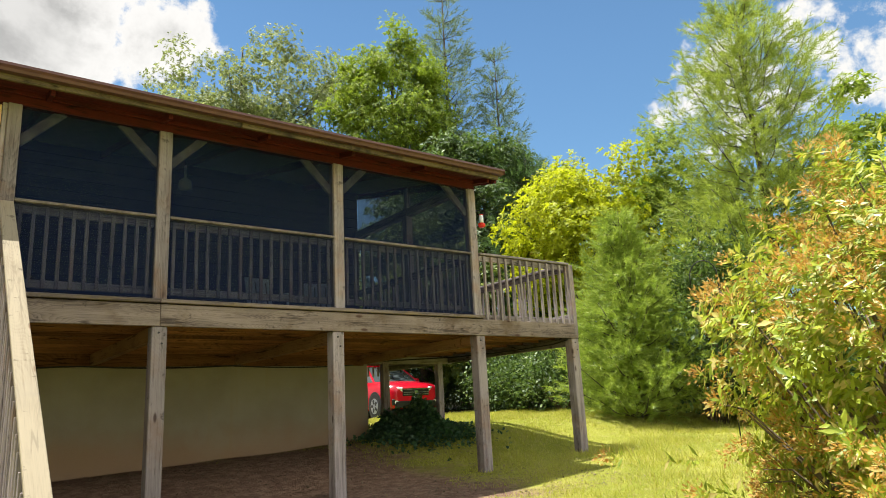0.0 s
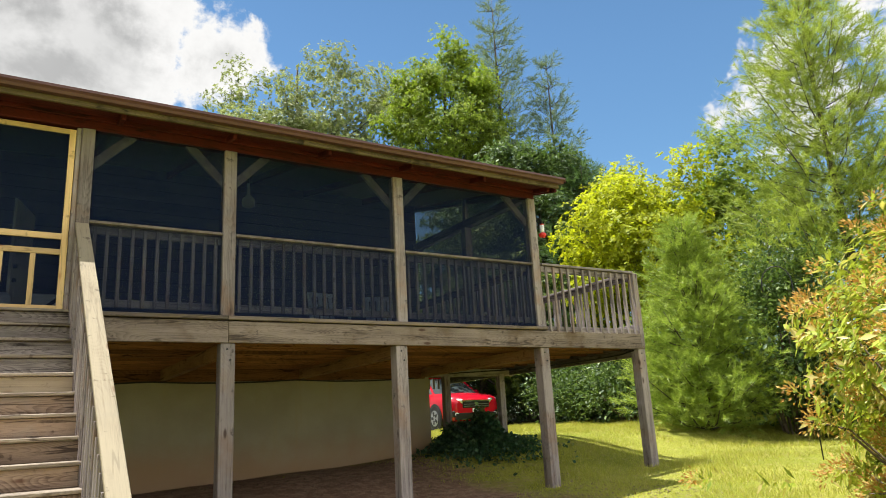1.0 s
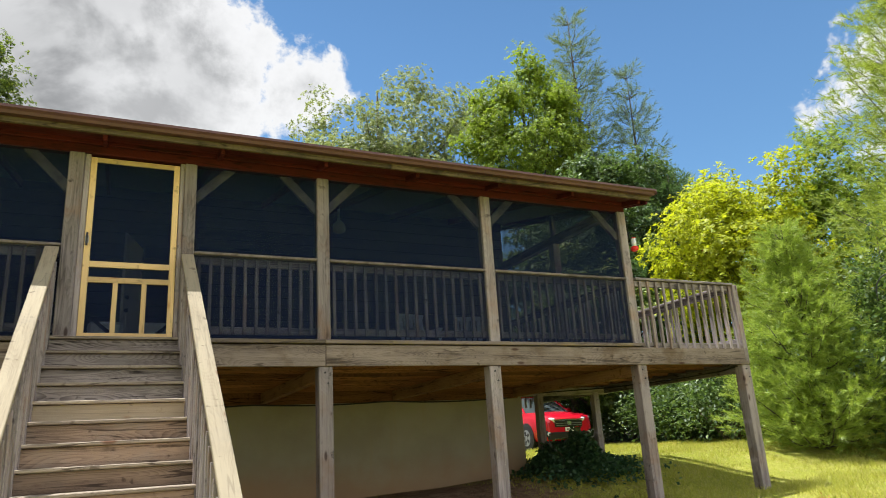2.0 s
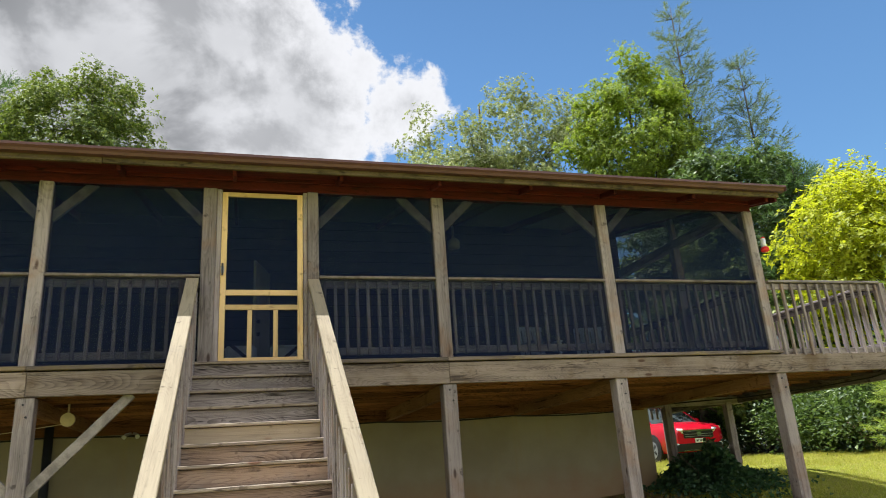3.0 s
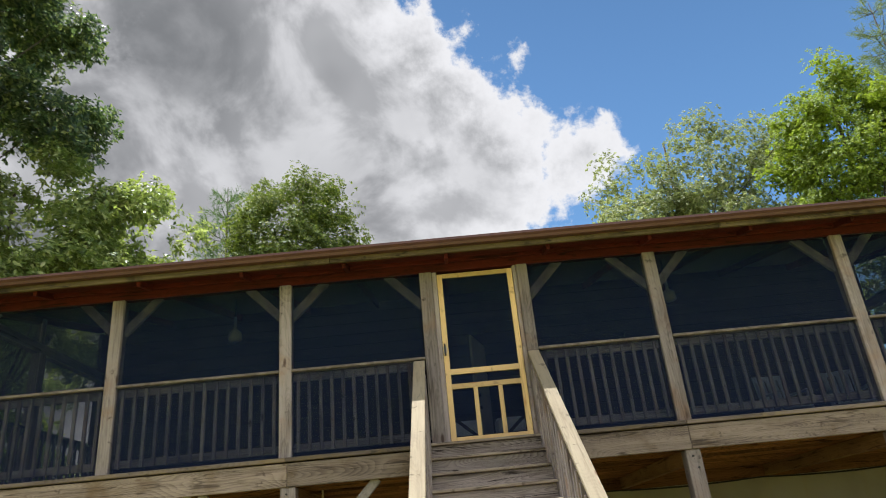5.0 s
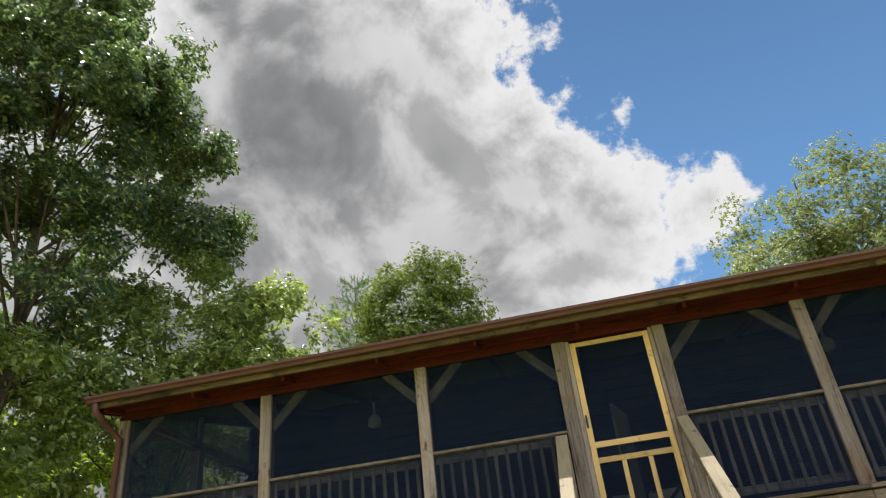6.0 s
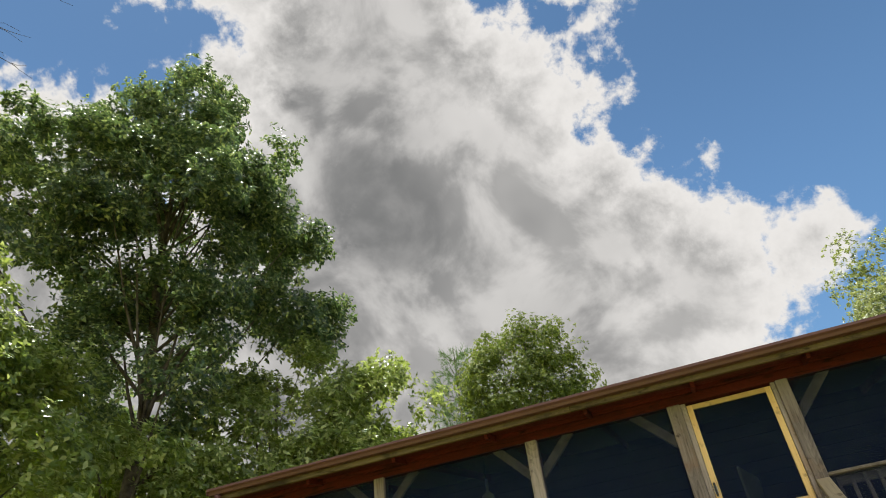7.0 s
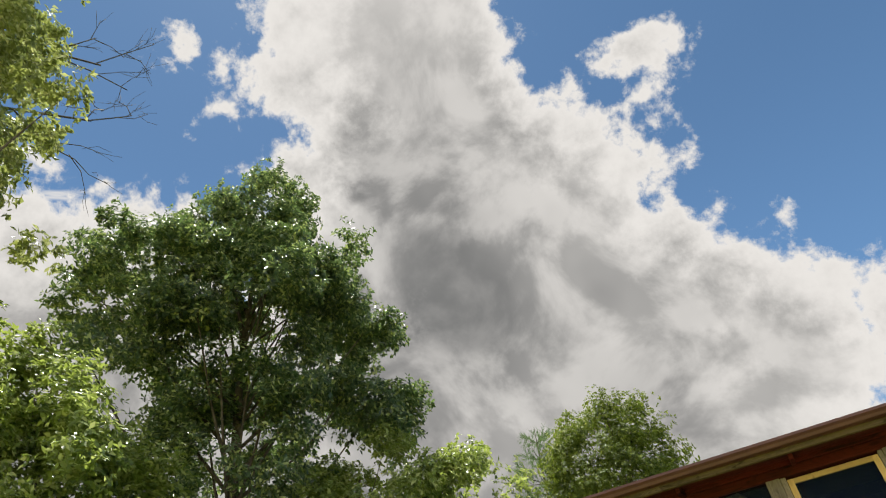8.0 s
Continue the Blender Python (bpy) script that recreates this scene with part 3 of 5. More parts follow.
def build_house():
    # basement wall with an opening for the window
    wx0, wx1, wz0, wz1 = -4.62, -4.02, 0.95, 1.86
    zb = -0.9
    for x0, x1, z0, z1 in ((X0, wx0, zb, RIM0 + 0.1), (wx1, 7.36, zb, RIM0 + 0.1), (wx0, wx1, zb, wz0), (wx0, wx1, wz1, RIM0 + 0.1)):
        part("basement_wall", board(x0, x1, YB, YB + 0.2, z0, z1, 0.0), STUCCO, house, "yellow painted basement wall")
    part("basement_wall", board(7.16, 7.36, YB + 0.2, YH, zb, RIM0 + 0.1, 0.0), STUCCO, house)
    part("basement_wall", board(X0, X0 + 0.2, YB + 0.2, YH, zb, RIM0 + 0.1, 0.0), STUCCO, house)
    part("basement_wall", board(X0, 7.36, YH, YH + 0.2, zb, RIM0 + 0.1, 0.0), STUCCO, house)
    win = part("window_frame", board(wx0 - 0.06, wx1 + 0.06, YB - 0.04, YB + 0.02, wz1, wz1 + 0.08), NAVY, house, "dark blue window frame")
    part("frame_side", board(wx0 - 0.05, wx0 + 0.03, YB - 0.03, YB + 0.03, wz0, wz1), NAVY, win)
    part("frame_side", board(wx1 - 0.03, wx1 + 0.05, YB - 0.03, YB + 0.03, wz0, wz1), NAVY, win)
    part("frame_side", board(wx0 - 0.05, wx1 + 0.05, YB - 0.05, YB + 0.03, wz0 - 0.06, wz0), NAVY, win)
    part("sash", board(wx0 + 0.03, wx1 - 0.03, YB + 0.02, YB + 0.05, wz1 - 0.09, wz1), CREAM, win)
    part("pane", board(wx0 + 0.03, wx1 - 0.03, YB + 0.05, YB + 0.056, wz0, wz1 - 0.09, 0.0), DARKGLASS, win)
    # upper walls of dark horizontal siding
    for k in range(16):
        z = DECK + k * 0.19
        part("siding_board", board(X0, 7.22, YB - 0.02 + 0.0, YB + 0.02, z, z + 0.185), SIDING, house)
    for x in (X0, 7.02):
        bm = bmesh.new()
        rows = [[bm.verts.new((xx, y, z)) for y, z in ((YB + 0.02, DECK), (YH, DECK), (YH, 4.6), (4.6, 5.6), (YB + 0.02, 5.38))] for xx in (x, x + 0.2)]
        for k in range(5):
            bm.faces.new((rows[0][k], rows[0][(k + 1) % 5], rows[1][(k + 1) % 5], rows[1][k]))
        bm.faces.new(rows[0][::-1])
        bm.faces.new(rows[1])
        bmesh.ops.recalc_face_normals(bm, faces=bm.faces)
        part("upper_wall", bm, SIDING, house)
    part("upper_wall", board(X0, 7.22, YH, YH + 0.2, DECK, 4.6, 0.0), SIDING, house)
    # roof: low slope over porch and house, with its ridge at the back of the porch
    xa, xb = -5.93, 7.38
    ya, za, yr, zr = -0.43, 4.62, 4.6, 5.72
    bm = bmesh.new()
    prof = [(ya, za), (yr, zr), (YH + 0.6, 4.7), (YH + 0.6, 4.63), (yr, zr - 0.09), (ya, za - 0.07)]
    rows = [[bm.verts.new((x, y, z)) for y, z in prof] for x in (xa, xb)]
    for k in range(6):
        bm.faces.new((rows[0][k], rows[0][(k + 1) % 6], rows[1][(k + 1) % 6], rows[1][k]))
    bm.faces.new(rows[0][::-1])
    bm.faces.new(rows[1])
    bmesh.ops.recalc_face_normals(bm, faces=bm.faces)
    part("roof", bm, SHINGLE, house, "brown shingle roof of low slope")
    for k in range(12):
        x = xa + 0.12 + k * (xb - xa - 0.24) / 11
        part("rafter", beam((x, ya + 0.06, za - 0.10), (x, yr, zr - 0.16), 0.045, 0.11, (1, 0, 0)), RED_X, house)
    for x in (xa, xb - 0.04):
        part("barge_board", beam((x + 0.02, ya, za - 0.08), (x + 0.02, yr, zr - 0.10), 0.04, 0.18, (1, 0, 0)), RED_X, house)
    # screened gable ends above the porch headers
    for x in (X0 + 0.06, X1 - 0.06):
        bm = bmesh.new()
        rows = [[bm.verts.new((xx, y, z)) for y, z in ((0.16, HEAD + 0.15), (YB - 0.03, HEAD + 0.15), (YB - 0.03, 5.34), (0.16, 4.66))] for xx in (x, x + 0.002)]
        for k in range(4):
            bm.faces.new((rows[0][k], rows[0][(k + 1) % 4], rows[1][(k + 1) % 4], rows[1][k]))
        bm.faces.new(rows[0][::-1])
        bm.faces.new(rows[1])
        bmesh.ops.recalc_face_normals(bm, faces=bm.faces)
        part("gable_screen", bm, SCREEN, house, "dark fine-mesh screen in the gable")
        part("gable_post", board(x - 0.04, x + 0.04, 1.78, 1.86, HEAD + 0.14, 4.99), WOOD_Z, house)
    # mossy fascia under the gutter, in three lengths
    cuts = [xa, -1.2, 3.3, xb]
    for a, b in zip(cuts, cuts[1:]):
        part("fascia_board", board(a, b - 0.004, ya - 0.045, ya, za - 0.125, za - 0.0), FASCIA, house, "mossy weathered fascia board")
    # open eave: boards laid on the rafter tails, and blocking between them above the header
    for k in range(4):
        y = ya + 0.005 + k * 0.105
        z = za - 0.082 + (y - ya) * (zr - za) / (yr - ya)
        part("eave_board", beam((xa + 0.01, y + 0.05, z), (xb - 0.01, y + 0.05, z), 0.10, 0.018, (0, 1, 0.21), 0.002), RED_X, house)
    gut = part("gutter", gutter(xa - 0.03, xb + 0.03, ya - 0.05, za), GUTTER, house, "brown metal rain gutter")
    x = xa + 0.10
    bm = bmesh.new()
    tube(bm, [(x, ya - 0.10, za - 0.08), (x, ya - 0.10, za - 0.17), (x + 0.02, ya + 0.10, za - 0.30), (x + 0.05, -0.06, za - 0.42), (x + 0.05, -0.06, 1.0), (x + 0.05, -0.06, 0.0)], [0.042] * 6, 10)
    part("downspout", bm, GUTTER, gut, "brown metal downspout")


def gutter(x0, x1, y, z):
    """K-shaped trough, open above."""
    prof = [(0.0, 0.015), (0.0, -0.07), (-0.075, -0.07), (-0.09, -0.042), (-0.118, -0.022), (-0.118, 0.006), (-0.109, 0.006), (-0.107, -0.017), (-0.082, -0.038), (-0.069, -0.061), (-0.008, -0.061), (-0.008, 0.015)]
    bm = bmesh.new()
    rows = [[bm.verts.new((x, y + a, z + b)) for a, b in prof] for x in (x0, x1)]
    n = len(prof)
    for k in range(n):
        bm.faces.new((rows[0][k], rows[0][(k + 1) % n], rows[1][(k + 1) % n], rows[1][k]))
    for x in (x0, x1):
        box(bm, x - 0.003, x + 0.003, y - 0.115, y, z - 0.069, z + 0.005)
    bmesh.ops.recalc_face_normals(bm, faces=bm.faces)
    return bm


build_house()

# ---- screen door ----
def build_door():
    door = thing("screen_door", "closed screen door of new yellow pine", "door", kind="structure")
    z0, z1, y0, y1 = DECK + 0.05, 4.43, 0.035, 0.07
    for x in (0.0, 0.845):
        part("stile", board(x, x + 0.062, y0, y1, z0, z1, 0.004), DOOR_Z, door)
    for za, zb in ((z1 - 0.055, z1), (3.195, 3.26), (3.03, 3.09), (z0, z0 + 0.05)):
        part("cross_rail", board(0.062, 0.845, y0, y1, za, zb, 0.004), DOOR_X, door)
    for x in (0.30, 0.58):
        part("muntin", board(x, x + 0.05, y0, y1, z0 + 0.05, 3.03, 0.004), DOOR_Z, door)
    part("insect_screen", board(0.062, 0.845, 0.052, 0.054, z0, z1 - 0.055, 0.0), SCREEN, door)
    h = part("handle", board(0.012, 0.032, 0.0, 0.03, 3.42, 3.56, 0.004), BLACK, door, "black pull handle")
    part("latch", board(0.005, 0.04, 0.025, 0.036, 3.45, 3.53, 0.002), STEEL, h)


build_door()


def house_door():
    """Pale house door standing open on to the porch."""
    leaf = thing("house_door", "pale panelled house door standing open on the porch", "door", kind="structure")
    panel = part("leaf", board(0.0, 0.82, -0.02, 0.02, 0.02, 2.03, 0.004), DOORPAINT, leaf)
    for z0, z1 in ((0.25, 0.95), (1.15, 1.85)):
        part("raised_panel", board(0.14, 0.68, -0.028, 0.028, z0, z1, 0.008), DOORPAINT, panel)
    for z in (0.90, 1.09):
        part("knob", disc(bmesh.new(), (0.75, 0.0, z), (0, 1, 0), 0.028, 0.13, 14), BLACK, leaf, "dark round door knob")
    leaf.matrix_world = pose(0.66, YB - 0.06, DECK, 0, 0, 180 + 73)


house_door()

# ---- stairs ----
def build_stairs():
    st = thing("staircase", "straight outdoor timber stairs with plank handrails", "stairs")
    rise_h, run, n = 0.178, 0.252, 15
    yt = -0.14
    xl, xr = -0.235, 0.975
    for k in range(n):
        z = DECK + 0.035 - k * rise_h
        y = yt - k * run
        part("tread", board(xl, xr, y - 0.02, y + run + 0.02, z - 0.028, z, 0.006), NOSING, st)
        part("riser", board(xl + 0.004, xr - 0.004, y + 0.018, y + 0.04, z - rise_h + 0.001, z - 0.033, 0.003), RISER_GREY if k < 4 else RISER_NEW if k == 4 else TREAD, st)
    slope = rise_h / run
    yb = yt - n * run
    for x in (xl - 0.045, xr + 0.002):
        part("stringer", beam((x + 0.02, yt + 0.12, DECK - 0.05), (x + 0.02, yb + 0.1, DECK - 0.05 - (yt + 0.02 - yb) * slope), 0.042, 0.29, (1, 0, 0)), WOOD_S, st)
    for x in (-0.285, 1.02):
        za = 3.36
        zb = za - (-0.02 - yb) * slope
        hr = part("handrail", beam((x, -0.02, za), (x, yb, zb), 0.128, 0.04, (1, 0, 0)), RAIL, st, "broad plank handrail bleached by the sun")
        part("handrail_side", beam((x, -0.02, za - 0.10), (x, yb, zb - 0.10), 0.04, 0.12, (1, 0, 0)), WOOD_S, hr)
        m = 26
        for k in range(m):
            y = -0.15 + (yb + 0.2 + 0.15) * k / (m - 1)
            zt = za + (y + 0.02) * slope - 0.06
            shared("baluster", baluster_mesh(0.92, WOOD_Z, 0.04), hr, "", (x + (0.045 if x < 0 else -0.045), y, zt - 0.95))
        part("newel_post", board(x - 0.05, x + 0.05, yb - 0.02, yb + 0.08, rise(x, yb) - 0.2, zb - 0.02), WOOD_Z, st)


build_stairs()

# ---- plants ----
# The pale odd leaves paint sunlit leaves into the dark crown.
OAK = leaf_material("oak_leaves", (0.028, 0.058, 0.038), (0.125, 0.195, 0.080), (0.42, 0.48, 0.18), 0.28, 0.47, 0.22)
# Lighter copy of the oak leaves, with sunlight put into the colour.
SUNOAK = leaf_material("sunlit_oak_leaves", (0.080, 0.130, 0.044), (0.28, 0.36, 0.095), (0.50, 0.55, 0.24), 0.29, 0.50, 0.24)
MAPLE = leaf_material("maple_leaves", (0.055, 0.092, 0.020), (0.165, 0.225, 0.040), (0.33, 0.37, 0.08), 0.55, 0.40, 0.12)
GREYOAK = leaf_material("grey_green_leaves", (0.095, 0.130, 0.045), (0.27, 0.32, 0.125), (0.46, 0.48, 0.28), 0.4, 0.46, 0.2)
TULIP = leaf_material("fresh_green_leaves", (0.10, 0.155, 0.017), (0.255, 0.345, 0.035), (0.40, 0.48, 0.07), 0.5, 0.5, 0.12)
YELLOW = leaf_material("yellow_green_leaves", (0.20, 0.25, 0.008), (0.47, 0.51, 0.016), (0.55, 0.56, 0.04), 0.6, 0.5, 0.12)
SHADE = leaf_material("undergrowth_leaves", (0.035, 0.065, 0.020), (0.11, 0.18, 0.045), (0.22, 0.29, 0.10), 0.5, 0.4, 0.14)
IVY = leaf_material("ivy_leaves", (0.022, 0.065, 0.032), (0.06, 0.135, 0.055), (0.12, 0.20, 0.08), 0.4, 0.25, 0.1)
PINE = leaf_material("pine_needles", (0.145, 0.20, 0.033), (0.33, 0.41, 0.065), (0.43, 0.50, 0.13), 0.5, 0.5, 0.14)
PINE_GREY = leaf_material("grey_pine_needles", (0.075, 0.115, 0.060), (0.180, 0.250, 0.125), (0.26, 0.32, 0.18), 0.5, 0.42, 0.12)
PINE_PALE = leaf_material("young_pine_needles", (0.135, 0.21, 0.032), (0.37, 0.48, 0.07), (0.50, 0.58, 0.15), 0.45, 0.36, 0.15)
PINE_DARK = leaf_material("dark_pine_needles", (0.036, 0.080, 0.029), (0.109, 0.189, 0.065), (0.174, 0.261, 0.116), 0.5, 0.42, 0.1)
LAUREL = leaf_material("laurel_leaves", (0.17, 0.25, 0.028), (0.47, 0.53, 0.06), (0.64, 0.53, 0.20), 0.40, 0.35, 0.22)
SEED = leaf_material("laurel_seed_heads", (0.38, 0.19, 0.05), (0.68, 0.42, 0.11), (0.50, 0.42, 0.13), 0.7, 0.3, 0.2)
GRASS = leaf_material("grass_blades", (0.27, 0.31, 0.035), (0.52, 0.51, 0.09), (0.52, 0.45, 0.18), 0.6, 0.4, 0.18)
LITTER = leaf_material("dry_leaf_litter", (0.12, 0.075, 0.045), (0.32, 0.24, 0.15), (0.10, 0.11, 0.04), 0.8, 0.1, 0.1)


def unit(v):
    return v / np.maximum(np.linalg.norm(v, axis=1, keepdims=True), 1e-6)


def blade_mesh(name, base, way, up, length, width, mat, fold=0.18, kind="leaf"):
    """One mesh of many small leaves (a folded lozenge each) or needles (one sliver each)."""
    n = len(base)
    side = unit(np.cross(way, up))
    nrm = np.cross(side, way)
    L, W = length[:, None], width[:, None]
    if kind == "leaf":
        v = np.stack([base, base + way * L * 0.5 + side * W * 0.5 + nrm * W * fold, base + way * L, base + way * L * 0.5 - side * W * 0.5 + nrm * W * fold], 1).reshape(-1, 3)
        tri = np.array([[0, 1, 2], [0, 2, 3]])
        per = 4
    else:
        v = np.stack([base - side * W * 0.5, base + side * W * 0.5, base + way * L], 1).reshape(-1, 3)
        tri = np.array([[0, 1, 2]])
        per = 3
    f = (np.arange(n)[:, None, None] * per + tri[None]).reshape(-1, 3)
    me = bpy.data.meshes.new(name)
    me.vertices.add(len(v))
    me.vertices.foreach_set("co", v.astype(np.float32).ravel())
    me.loops.add(f.size)
    me.loops.foreach_set("vertex_index", f.astype(np.int32).ravel())
    me.polygons.add(len(f))
    me.polygons.foreach_set("loop_start", np.arange(0, f.size, 3, dtype=np.int32))
    me.update(calc_edges=True)
    me.materials.append(mat)
    return me


def sphere_points(rng, n):
    return unit(rng.normal(size=(n, 3)))


def crown_clumps(rng, centre, radii, n, lump=0.3, inner=0.35, seed=0.0, gap=0.35, below=-0.75):
    """Places of leaf clumps: near the skin of an uneven egg, with gaps."""
    out = []
    while len(out) < n:
        d = sphere_points(rng, 1)[0]
        if d[2] < below:
            continue
        k = 1.0 + lump * 1.6 * noise.noise(Vector(d * 2.2) + Vector((seed, 0, 0))) + lump * 0.8 * noise.noise(Vector(d * 5.5) + Vector((0, seed, 0)))
        r = (inner + (1 - inner) * rng.random() ** 0.45) * k * 0.84
        p = d * radii * r
        if noise.noise(Vector(p * 0.55) + Vector((0, 0, seed * 3))) > gap:
            continue
        out.append(p + centre)
    return np.array(out)


def bough_clumps(rng, lobes, n, size, lump, inner, seed, gap, below):
    """Clumps set on the upper and outer skin of flattened boughs, which fill the lobes of a crown."""
    weight = np.array([r[0] * r[2] for _, r in lobes])
    share = np.maximum(3, (n * weight / weight.sum() / 4).astype(int))
    out, way = [], []
    for i, (centre, radii) in enumerate(lobes):
        heads = crown_clumps(rng, centre, radii * 1.04, share[i], lump, inner, seed + i * 3.1, gap, below)
        for h in heads:
            r = size * rng.uniform(0.65, 1.25)
            lean = unit((h - centre)[None])[0] * 0.5 + np.array([0, 0, 0.45])
            d = unit(sphere_points(rng, 4) + lean)
            out.append(h + d * np.array([1.0, 1.0, 0.62]) * (r * rng.uniform(0.3, 1.0, 4))[:, None])
            way.append(unit(d * 0.7 + unit((h - centre)[None]) * 0.5))
    return np.concatenate(out), np.concatenate(way)


def limbs(bm, rng, base, top, targets, r0, count):
    """Trunk with a slight sway, and limbs that leave it and bend up to the targets."""
    base, top = Vector(base), Vector(top)
    steps = 9
    pts = []
    for k in range(steps + 1):
        f = k / steps
        sway = Vector((noise.noise((f * 3, base.x, 0)), noise.noise((f * 3, base.y, 7)), 0)) * 0.25 * (top.z - base.z) * 0.12
        pts.append(base.lerp(top, f) + sway * min(1.0, f * 3))
    tube(bm, pts, [r0 * (1.25 if k == 0 else 1.0 - 0.85 * k / steps) for k in range(steps + 1)], 9)
    order = rng.permutation(len(targets))[:count]
    for i in order:
        t = Vector(targets[i])
        f = max(0.25, min(0.93, (t.z - base.z) / max(0.1, top.z - base.z) - 0.16 - 0.1 * rng.random()))
        k = min(steps - 1, int(f * steps))
        s = pts[k].lerp(pts[k + 1], f * steps - k)
        mid = s.lerp(t, 0.5) + Vector((0, 0, -0.06 * (t - s).length))
        rr = max(0.012, r0 * (1.0 - 0.85 * f) * 0.42)
        tube(bm, [s, s.lerp(mid, 0.5), mid, mid.lerp(t, 0.6), t], [rr, rr * 0.8, rr * 0.6, rr * 0.4, rr * 0.12], 5)


def broadleaf(name, label, at, top, crown_z, radii, mat, n_clump, per, leaf, seed, spread=0.45, gap=0.35, lump=0.3, inner=0.35, trunk=0.2, limb_n=16, below=-0.8, droop=0.05, group="trees behind the house", lobes=(), slim=0.5):
    """A tree: tapered trunk, limbs, and a crown of boughs. lobes: (bearing, rise of its centre, radius, half height) for crowns with several heads."""
    rng = np.random.default_rng(seed)
    x, y = at
    z0 = rise(x, y) - 0.1
    tree = thing(name, label, "tree", group=group)
    centre = np.array([x, y, crown_z])
    masses = [(centre, np.array(radii) * 0.95)]
    if lobes:
        dist = math.hypot(x - 0.2, y + 7.9)
        masses = []
        for az, el, rh, rv in lobes:
            d = dist + rng.uniform(-0.8, 0.8)
            masses.append((np.array([*polar(az, d), height(el, d)]), np.array([rh, rh, rv])))
    cl, out = bough_clumps(rng, masses, n_clump, min(radii[0], 4.0) * 0.155, lump, inner, seed * 1.7, gap, below)
    n_clump = len(cl)
    bm = bmesh.new()
    limbs(bm, rng, (x, y, z0), (x, y, min(top - radii[2] * 0.15, crown_z + radii[2] * 0.8)), cl, trunk, limb_n)
    part("trunk", bm, BARK, tree)
    per = int(per * 1.5)
    spread *= 0.74
    # twig tips spread through each clump; every tip carries a rosette of leaves
    each = 8
    tips = max(3, per // each)
    nt = n_clump * tips
    ti = np.repeat(np.arange(n_clump), tips)
    shift = sphere_points(rng, nt) * np.array([1.0, 1.0, 0.7]) * (rng.random(nt) ** 0.4 * spread * 1.25)[:, None]
    tip = cl[ti] + shift
    axis = unit(out[ti] * 0.6 + unit(shift) * 0.5 + np.array([0, 0, 0.35]) + rng.normal(size=(nt, 3)) * 0.3)
    n = nt * each
    idx = np.repeat(np.arange(nt), each)
    a = axis[idx]
    e1 = unit(np.cross(a, np.array([0.31, 0.17, 0.9])))
    e2 = np.cross(a, e1)
    ang = np.tile(np.arange(each), nt) * 2.4 + rng.random(nt)[idx] * 6.28
    ring = e1 * np.cos(ang)[:, None] + e2 * np.sin(ang)[:, None]
    way = unit(ring + a * rng.uniform(-0.1, 0.8, n)[:, None] + np.array([0, 0, -0.22 - droop]) + rng.normal(size=(n, 3)) * 0.2)
    base = tip[idx] + rng.normal(size=(n, 3)) * leaf * 0.18
    up = unit(a + rng.normal(size=(n, 3)) * 0.3 + np.array([0, 0, 0.4]))
    length = leaf * rng.uniform(0.65, 1.15, n)
    me = blade_mesh("crown", base, way, up, length, length * rng.uniform(slim * 0.85, slim * 1.25, n), mat)
    shared("crown", me, tree)
    return tree


